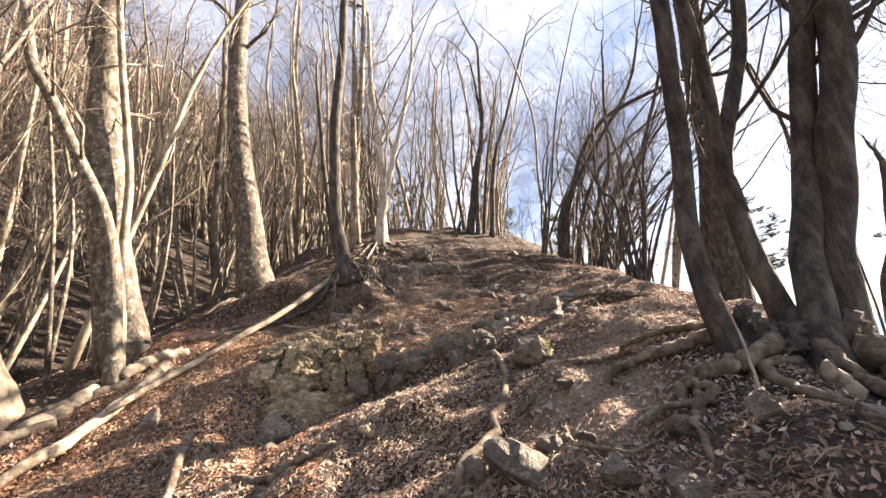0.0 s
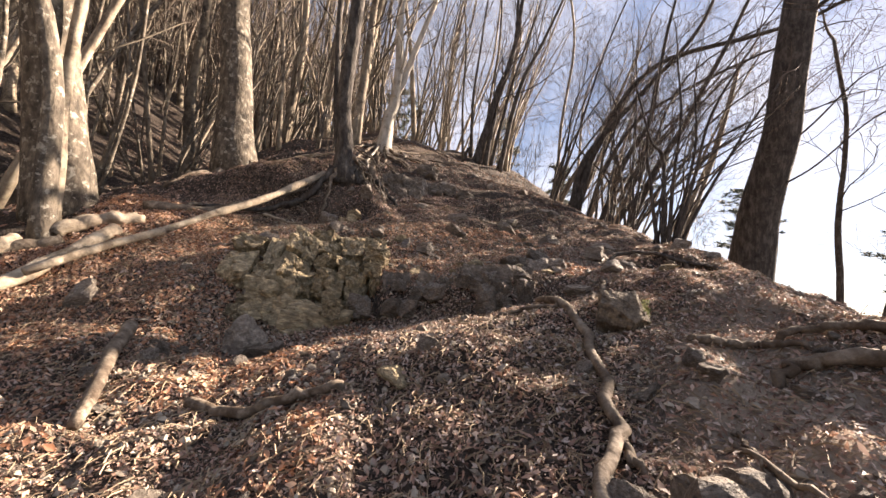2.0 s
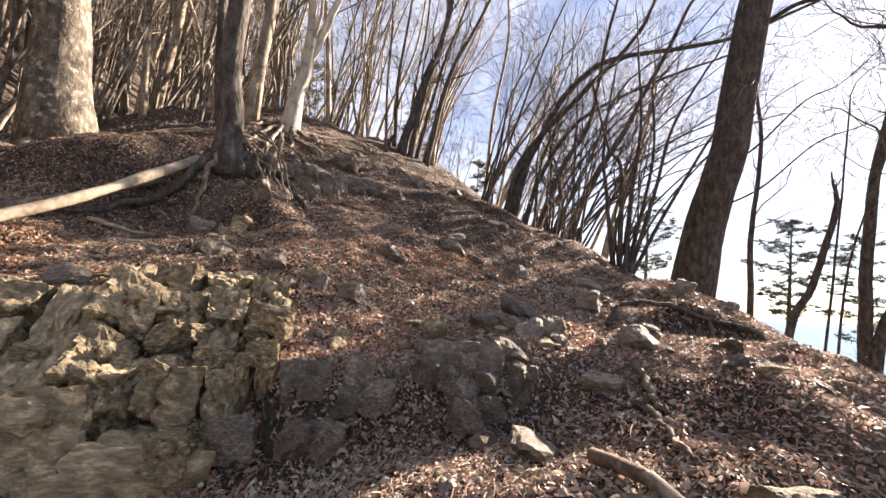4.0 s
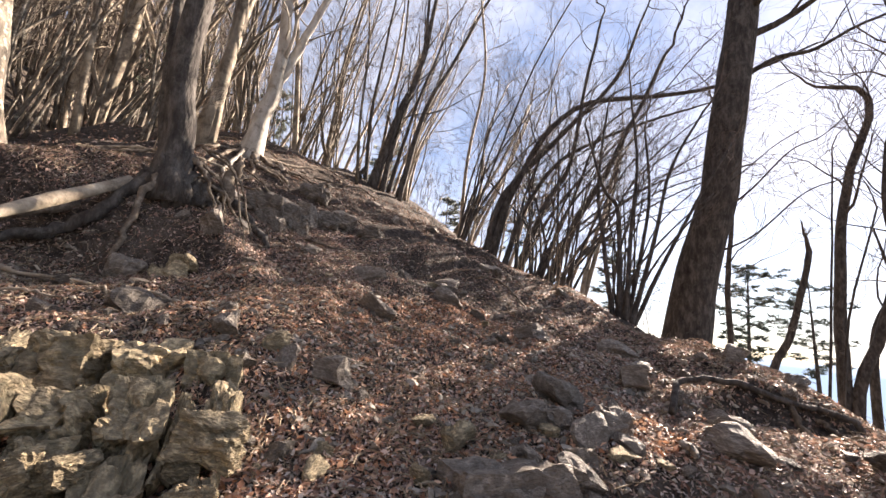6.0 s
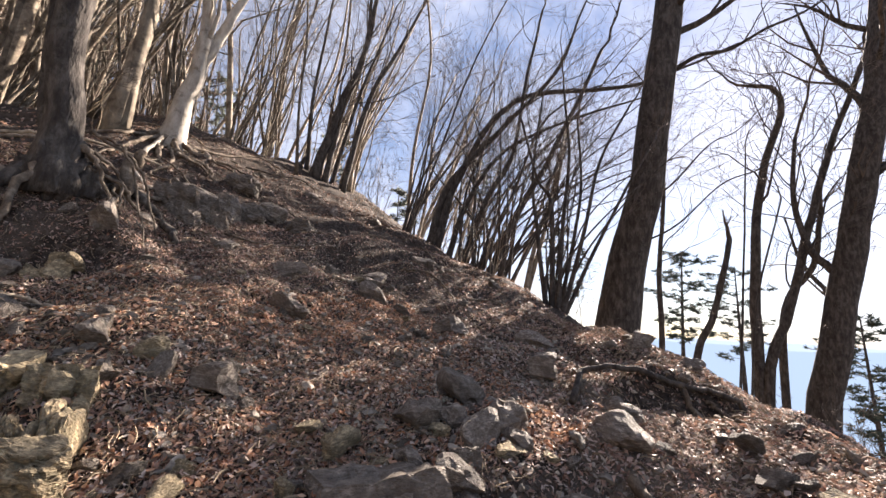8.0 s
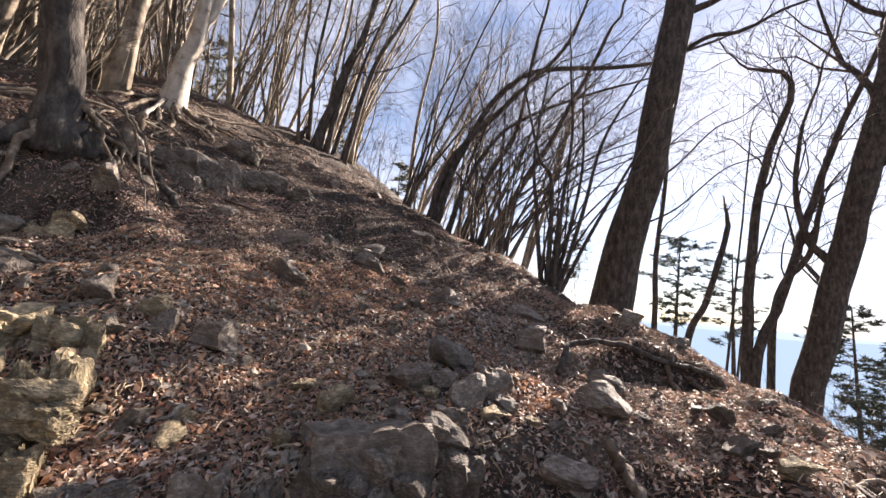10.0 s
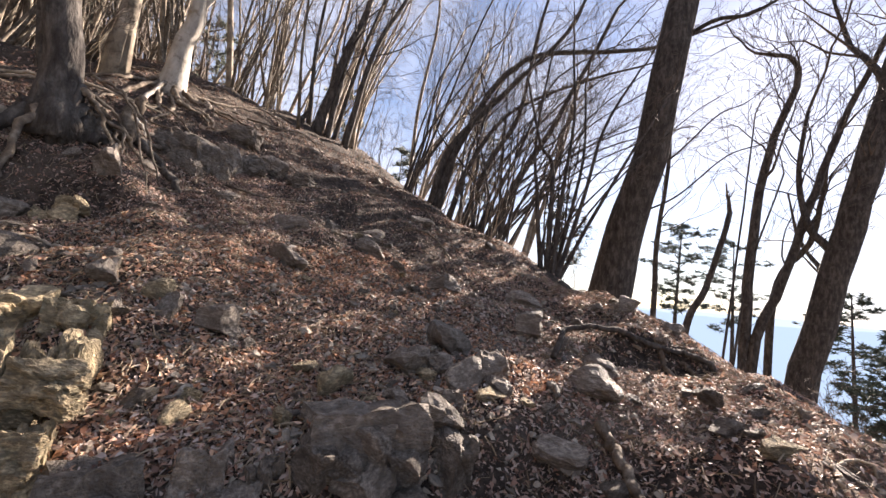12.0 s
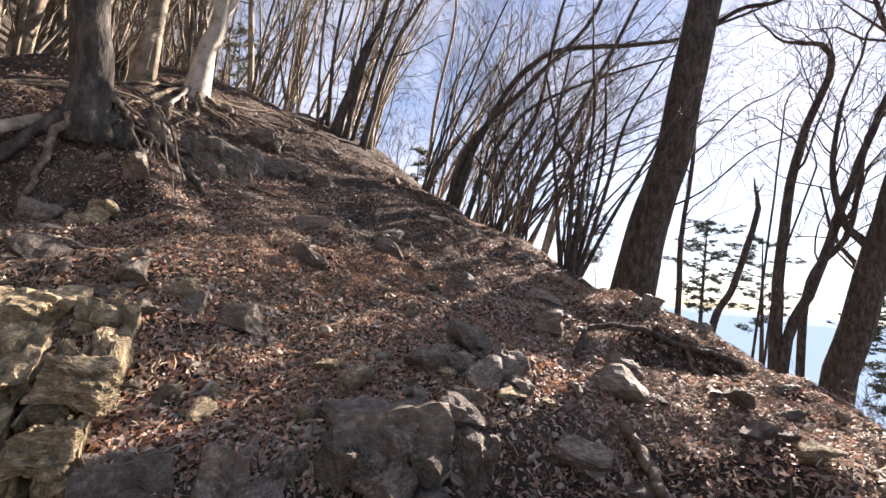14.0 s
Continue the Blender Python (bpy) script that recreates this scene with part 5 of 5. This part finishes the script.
def pine(x, y, top, spread, seed, crown=0.55, label="dark pine with layered needle clumps beyond the ridge"):
    r = random.Random(seed)
    z = gz(x, y)
    h = top - z
    tree = new("pine_tree")
    tree.location = (x, y, z)
    tagged(tree, label, "tree")
    t = Tubes()
    line = spline([(0, 0, -0.2), (r.gauss(0, 0.1), r.gauss(0, 0.1), h * 0.5), (r.gauss(0, 0.2), r.gauss(0, 0.2), h)], 12)
    t.add(line, [0.02 + 0.014 * h * (1 - k / 12.5) for k in range(13)], 8, 0.05, r)
    part("trunk", t.mesh("trunk", BARK_DARK), tree)
    b = Tubes()
    vs, qs = [], []
    crown_h = min(h * crown, spread * 2.4)
    for k in range(26):
        u = (k + r.random()) / 26
        zz = h - crown_h * (1 - u)
        w = r.uniform(0, 6.28)
        reach = spread * (0.35 + 0.65 * math.sin(math.pi * min(1, 0.15 + 0.85 * (1 - u)) * 0.9)) * r.uniform(0.6, 1.05) * (1.0 if u < 0.9 else 0.5)
        tip = Vector((math.cos(w) * reach, math.sin(w) * reach, zz + r.uniform(0.0, 0.3) * reach))
        root = Vector((0, 0, zz))
        b.add([root, root.lerp(tip, 0.5) + Vector((0, 0, 0.1)), tip], [0.03, 0.02, 0.008], 4)
        for c in range(10):
            f = r.uniform(0.25, 1.05)
            ctr = root.lerp(tip, f) + Vector((r.gauss(0, 0.16), r.gauss(0, 0.16), r.gauss(0.05, 0.09))) * spread * 0.5
            for q in range(22):
                d = Vector((r.gauss(0, 1), r.gauss(0, 1), r.gauss(0.25, 0.5))).normalized() * r.uniform(0.12, 0.26) * (0.6 + 0.25 * spread)
                s = d.orthogonal().normalized() * 0.036
                i = len(vs)
                vs += [ctr - s, ctr + s, ctr + d + s * 0.3, ctr + d - s * 0.3]
                qs.append((i, i + 1, i + 2, i + 3))
    part("bough_spray", b.mesh("bough_spray", BARK_DARK), tree)["kind"] = "stuff"
    part("needle_crown", quads_mesh("needle_crown", np.array([tuple(v) for v in vs]), np.array(qs), NEEDLE), tree)["kind"] = "stuff"
    return tree


pine(25.4, 19.0, 8.4, 2.4, 1, 0.4)
pine(35.0, 20.2, 8.9, 3.0, 2, 0.4)
pine(30.0, 12.0, 4.5, 2.6, 6, 0.4)
pine(14.0, 26.5, 14.6, 2.6, 3, 0.7)
pine(9.5, 28.5, 11.5, 1.8, 4, 0.7)
pine(20.0, 24.0, 10.0, 2.2, 7, 0.7)
pine(20.0, 8.0, 2.6, 1.8, 8, 0.4)
pine(-2.5, 33.0, 18.0, 2.6, 5, 0.8, "dull green pine behind the crest")
pine(-8.0, 31.0, 18.0, 2.6, 9, 0.8, "dull green pine behind the crest")
pine(5.5, 30.0, 15.0, 2.2, 10, 0.8, "dull green pine behind the crest")


def backdrop():
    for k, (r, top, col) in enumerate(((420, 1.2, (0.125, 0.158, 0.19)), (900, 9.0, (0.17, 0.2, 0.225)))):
        # The haze is painted in: the ridge sheets give off a blue-grey glow.
        m = bpy.data.materials.new("haze_glow")
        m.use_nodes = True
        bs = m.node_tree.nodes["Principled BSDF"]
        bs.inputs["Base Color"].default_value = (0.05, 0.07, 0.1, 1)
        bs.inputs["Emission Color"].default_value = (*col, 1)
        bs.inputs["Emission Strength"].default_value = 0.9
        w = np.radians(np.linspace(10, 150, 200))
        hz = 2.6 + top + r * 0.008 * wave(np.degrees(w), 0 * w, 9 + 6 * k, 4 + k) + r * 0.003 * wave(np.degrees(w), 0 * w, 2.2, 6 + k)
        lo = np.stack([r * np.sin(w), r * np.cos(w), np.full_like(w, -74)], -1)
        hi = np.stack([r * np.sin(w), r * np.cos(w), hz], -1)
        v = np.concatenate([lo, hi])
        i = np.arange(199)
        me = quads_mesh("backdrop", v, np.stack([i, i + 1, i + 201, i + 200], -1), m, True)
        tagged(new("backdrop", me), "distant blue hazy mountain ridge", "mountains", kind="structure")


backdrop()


# ---- litter ----
def scatter(n, x0, x1, y0, y1, keep, seed):
    rs = np.random.RandomState(seed)
    x, y = rs.uniform(x0, x1, n * 3), rs.uniform(y0, y1, n * 3)
    ok = keep(x, y, rs)
    x, y = x[ok][:n], y[ok][:n]
    e = 0.04
    z = ground_z(x, y)
    nx = -(ground_z(x + e, y) - ground_z(x - e, y)) / (2 * e)
    ny = -(ground_z(x, y + e) - ground_z(x, y - e)) / (2 * e)
    nrm = np.stack([nx, ny, np.ones_like(nx)], -1)
    return np.stack([x, y, z], -1), nrm / np.linalg.norm(nrm, axis=1, keepdims=True), rs


def leaves(name, n, box, keep, size, mat, label, seed, tilt=0.6):
    p, nrm, rs = scatter(n, *box, keep, seed)
    m = len(p)
    nrm = nrm + rs.normal(0, tilt, (m, 3))
    nrm /= np.linalg.norm(nrm, axis=1, keepdims=True)
    a = np.cross(nrm, rs.normal(0, 1, (m, 3)))
    a /= np.linalg.norm(a, axis=1, keepdims=True)
    b = np.cross(nrm, a)
    L = size * rs.uniform(0.6, 1.4, m)
    W = L * rs.uniform(0.28, 0.7, m)
    bend, roll, twist = rs.uniform(-1.1, 1.1, m), rs.uniform(0.15, 1.5, m), rs.normal(0, 0.45, m)
    c = p + nrm * (0.008 + 0.03 * rs.rand(m, 1) ** 2)
    # a dry blade of three by three corners, bent along its rib, rolled across it and twisted
    v = []
    for u, wide in ((-1, 0.3), (0, 1.0), (1, 0.18)):
        along, rise = np.sin(u * bend) / bend * L / 2, (1 - np.cos(u * bend)) / bend * L / 2
        for w in (-1, 0, 1):
            y, up = np.sin(w * roll) / roll * W / 2 * wide, (1 - np.cos(w * roll)) / roll * W / 2 * wide
            ct, st = np.cos(twist * u), np.sin(twist * u)
            v.append(c + a * along[:, None] + b * (y * ct - up * st)[:, None] + nrm * (rise + y * st + up * ct)[:, None])
    v = np.stack(v, 1).reshape(-1, 3)
    o = np.arange(m)[:, None] * 9
    t = np.concatenate([o + [k, k + 1, k + 4, k + 3] for k in (0, 1, 3, 4)])
    tagged(new(name, quads_mesh(name, v, t, mat, True)), label, "leaf litter", kind="stuff")


def bare_soil(x, y):
    """The dark soil bank under the ridge trees, which holds few leaves."""
    return smooth_step(-0.4, 0.9, x) * smooth_step(7.5, 8.6, y) * (1 - smooth_step(11.5, 13.5, y)) + smooth_step(1.0, 1.5, x) * (1 - smooth_step(2.7, 3.3, y)) * smooth_step(0, 1, y)


def open_ground(x, y, rs):
    return (0.7 * bare_soil(x, y) < rs.rand(len(x))) & (x < np.interp(y, EDGE_Y, EDGE_X) + 1.0) & (worn_at(x, y) * 0.5 < rs.rand(len(x))) & (rs.rand(len(x)) > 0.3 * smooth_step(0.6, 1.1, x) * (1 - smooth_step(2.8, 3.4, y)))


leaves("leaf_litter", 68000, (-5.5, 4.8, 1.0, 11.5), lambda x, y, rs: open_ground(x, y, rs) & (wave(x, y, 1.1, 8) + 0.5 * wave(x, y, 0.4, 9) > rs.uniform(-1.5, 0.5, len(x))),
       0.036, LEAF, "dry brown beech leaves strewn over the slope", 1)
leaves("leaf_litter", 31000, (-5.4, -1.0, 2.6, 8.6), lambda x, y, rs: wave(x, y, 0.9, 10) - 0.35 * (x + 3.0) > rs.uniform(-0.9, 1.0, len(x)), 0.047, LEAF_RED, "drift of russet dry leaves", 2)
leaves("leaf_litter", 11000, (-1.6, 1.6, 5.9, 8.8), lambda x, y, rs: wave(x, y, 0.7, 31) > rs.uniform(-1.3, 0.7, len(x)), 0.042, LEAF_RED, "russet leaves gathered on the middle slope", 9)
leaves("leaf_litter", 10000, (-14, 5, 11, 24), lambda x, y, rs: open_ground(x, y, rs), 0.07, LEAF, "dry leaves on the upper slope", 3)
leaves("leaf_litter", 16000, (-3.2, 4.2, 9, 16.5), lambda x, y, rs: open_ground(x, y, rs) & (wave(x, y, 1.0, 15) > rs.uniform(-1.4, 0.4, len(x))), 0.05, LEAF_DARK, "dark dry leaves caught on the upper slope", 7)
leaves("leaf_litter", 8000, (-16, -5, 2, 14), lambda x, y, rs: x < 0, 0.08, LEAF, "dry leaves in the hollow", 4)


leaves("leaf_litter", 4000, (-9, 8.5, -7, 1.6), lambda x, y, rs: x < 9, 0.04, LEAF, "dry leaves on the lower slope", 5)
leaves("leaf_litter", 5000, (4.4, 12, 1.0, 16), lambda x, y, rs: x > np.interp(y, EDGE_Y, EDGE_X) + 0.6, 0.06, LEAF, "dry leaves below the ridge edge", 6)


# Straw-pale shreds whose light colour also stands in for sun and glare here.
leaves("leaf_litter", 15000, (-0.9, 2.3, 2.2, 7.4), lambda x, y, rs: (x < np.interp(y, EDGE_Y, EDGE_X) + 0.8) & (wave(x, y, 0.8, 30) > rs.uniform(-1.6, 0.7, len(x))), 0.03, LEAF_PALE, "pale broken leaf shreds on the trodden slope", 8, 0.8)


def crumbs(name, n, box, keep, size, mat, label, seed):
    """Broken bits of leaf and bark, one three-cornered flake each."""
    p, nrm, rs = scatter(n, *box, keep, seed)
    m = len(p)
    nrm = nrm + rs.normal(0, 0.6, (m, 3))
    nrm /= np.linalg.norm(nrm, axis=1, keepdims=True)
    a = np.cross(nrm, rs.normal(0, 1, (m, 3)))
    a /= np.linalg.norm(a, axis=1, keepdims=True)
    b = np.cross(nrm, a)
    L = size * np.exp(rs.normal(0, 0.4, (m, 1)))
    c = p + np.array([0, 0, 0.006])
    v = np.stack([c - a * L + b * L * rs.uniform(-0.3, 0.3, (m, 1)), c + a * L, c + b * L * rs.uniform(0.4, 1.0, (m, 1))], 1).reshape(-1, 3)
    t = np.arange(m * 3).reshape(-1, 3)
    tagged(new(name, quads_mesh(name, v, t, mat)), label, "leaf litter", kind="stuff")


crumbs("leaf_crumbs", 230000, (-4.5, 4.6, 1.2, 11.5), lambda x, y, rs: (x < np.interp(y, EDGE_Y, EDGE_X) + 1.6) & (0.6 * bare_soil(x, y) < rs.rand(len(x))), 0.013, LEAF, "crumbled dry leaves and bark bits", 21)


def chips(name, n, box, keep, size, mat, label, seed):
    p, nrm, rs = scatter(n, *box, keep, seed)
    m = len(p)
    oct_v = np.array([(1, 0, 0), (0.4, 0.9, 0), (-0.7, 0.7, 0), (-1, -0.1, 0), (-0.3, -0.9, 0), (0.7, -0.6, 0), (0.3, 0.2, 0.75), (-0.4, 0.0, 0.6), (0, 0, -0.6)])
    tri = np.array([(0, 1, 6), (1, 2, 6), (2, 7, 6), (2, 3, 7), (3, 4, 7), (4, 6, 7), (4, 5, 6), (5, 0, 6), (1, 0, 8), (2, 1, 8), (3, 2, 8), (4, 3, 8), (5, 4, 8), (0, 5, 8)])
    s = size * np.minimum(np.exp(rs.normal(0, 0.5, (m, 1, 1))), 1.9)
    v = oct_v[None] * (1 + rs.normal(0, 0.18, (m, 9, 3))) * s * np.stack([rs.uniform(0.8, 1.4, m), np.ones(m), rs.uniform(0.8, 1.3, m)], -1)[:, None]
    w = rs.uniform(0, 6.28, m)
    cw, sw = np.cos(w)[:, None], np.sin(w)[:, None]
    v = np.stack([v[..., 0] * cw - v[..., 1] * sw, v[..., 0] * sw + v[..., 1] * cw, v[..., 2]], -1)
    t = rs.normal(0, 0.35, (m, 1, 2))
    v[..., 2] += (v[..., :2] * t).sum(-1)
    v = v + p[:, None] + np.array([0, 0, 0.004])
    f = (tri[None] + (np.arange(m) * 9)[:, None, None]).reshape(-1, 3)
    tagged(new(name, quads_mesh(name, v.reshape(-1, 3), f, mat)), label, "gravel", kind="stuff")


chips("stone_chips", 17000, (-3.2, 3.8, 1.5, 10.5), lambda x, y, rs: open_ground(x, y, rs) & (wave(x, y, 0.9, 11) + 0.4 * wave(x, y, 0.3, 12) > rs.uniform(-1.1, 0.9, len(x))), 0.013, CHIP,
      "grey stone chips in the soil", 5)


def stalks(name, n, box, keep, length, mat, label, seed):
    p, nrm, rs = scatter(n, *box, keep, seed)
    m = len(p)
    d = rs.normal(0, 1, (m, 3))
    d -= nrm * (d * nrm).sum(1, keepdims=True) * rs.uniform(0.5, 1.0, (m, 1))
    d /= np.linalg.norm(d, axis=1, keepdims=True)
    L = length * rs.uniform(0.4, 1.6, (m, 1))
    side = np.cross(d, nrm)
    w = rs.uniform(0.0012, 0.004, (m, 1))
    c = p + nrm * (0.008 + 0.015 * rs.rand(m, 1))
    bend = side * rs.normal(0, 0.12, (m, 1)) * L
    ends = [c - d * L * 0.5, c + bend + nrm * 0.01, c + d * L * 0.5]
    v = np.stack([q for e in ends for q in (e - side * w, e + nrm * w * 1.6, e + side * w)], 1).reshape(-1, 3)
    o = (np.arange(m) * 9)[:, None]
    q = np.concatenate([o + [k, k + 1, k + 4, k + 3] for k in (0, 1, 3, 4)])
    tagged(new(name, quads_mesh(name, v, q, mat)), label, "twigs", kind="stuff")


stalks("dead_twigs", 22000, (-4.5, 4.4, 1.5, 11), lambda x, y, rs: open_ground(x, y, rs) & (wave(x, y, 1.2, 13) > rs.uniform(-1.2, 0.8, len(x))), 0.09, STRAW, "fine dead twigs and grass stalks", 6)


def moss_tuft():
    r = random.Random(9)
    vs, fs = [], []
    for k in range(700):
        w = r.uniform(-0.6, 2.2)
        p = Vector((0.9 + 0.17 * math.cos(w) * r.uniform(0.7, 1.0), 4.06 + 0.15 * math.sin(w) * r.uniform(0.5, 1.0), gz(0.92, 4.1) + 0.14 + r.uniform(-0.1, 0.07)))
        d = Vector((r.gauss(0, 1), r.gauss(0, 1), r.gauss(0.3, 1))).normalized() * r.uniform(0.02, 0.06)
        s = d.orthogonal().normalized() * 0.005
        i = len(vs)
        vs += [p - s, p + s, p + d]
        fs.append((i, i + 1, i + 2))
    tagged(new("moss", quads_mesh("moss", np.array([tuple(v) for v in vs]), np.array(fs), MOSS)), "yellow-green moss fringe on the boulder", "moss", kind="stuff")


moss_tuft()
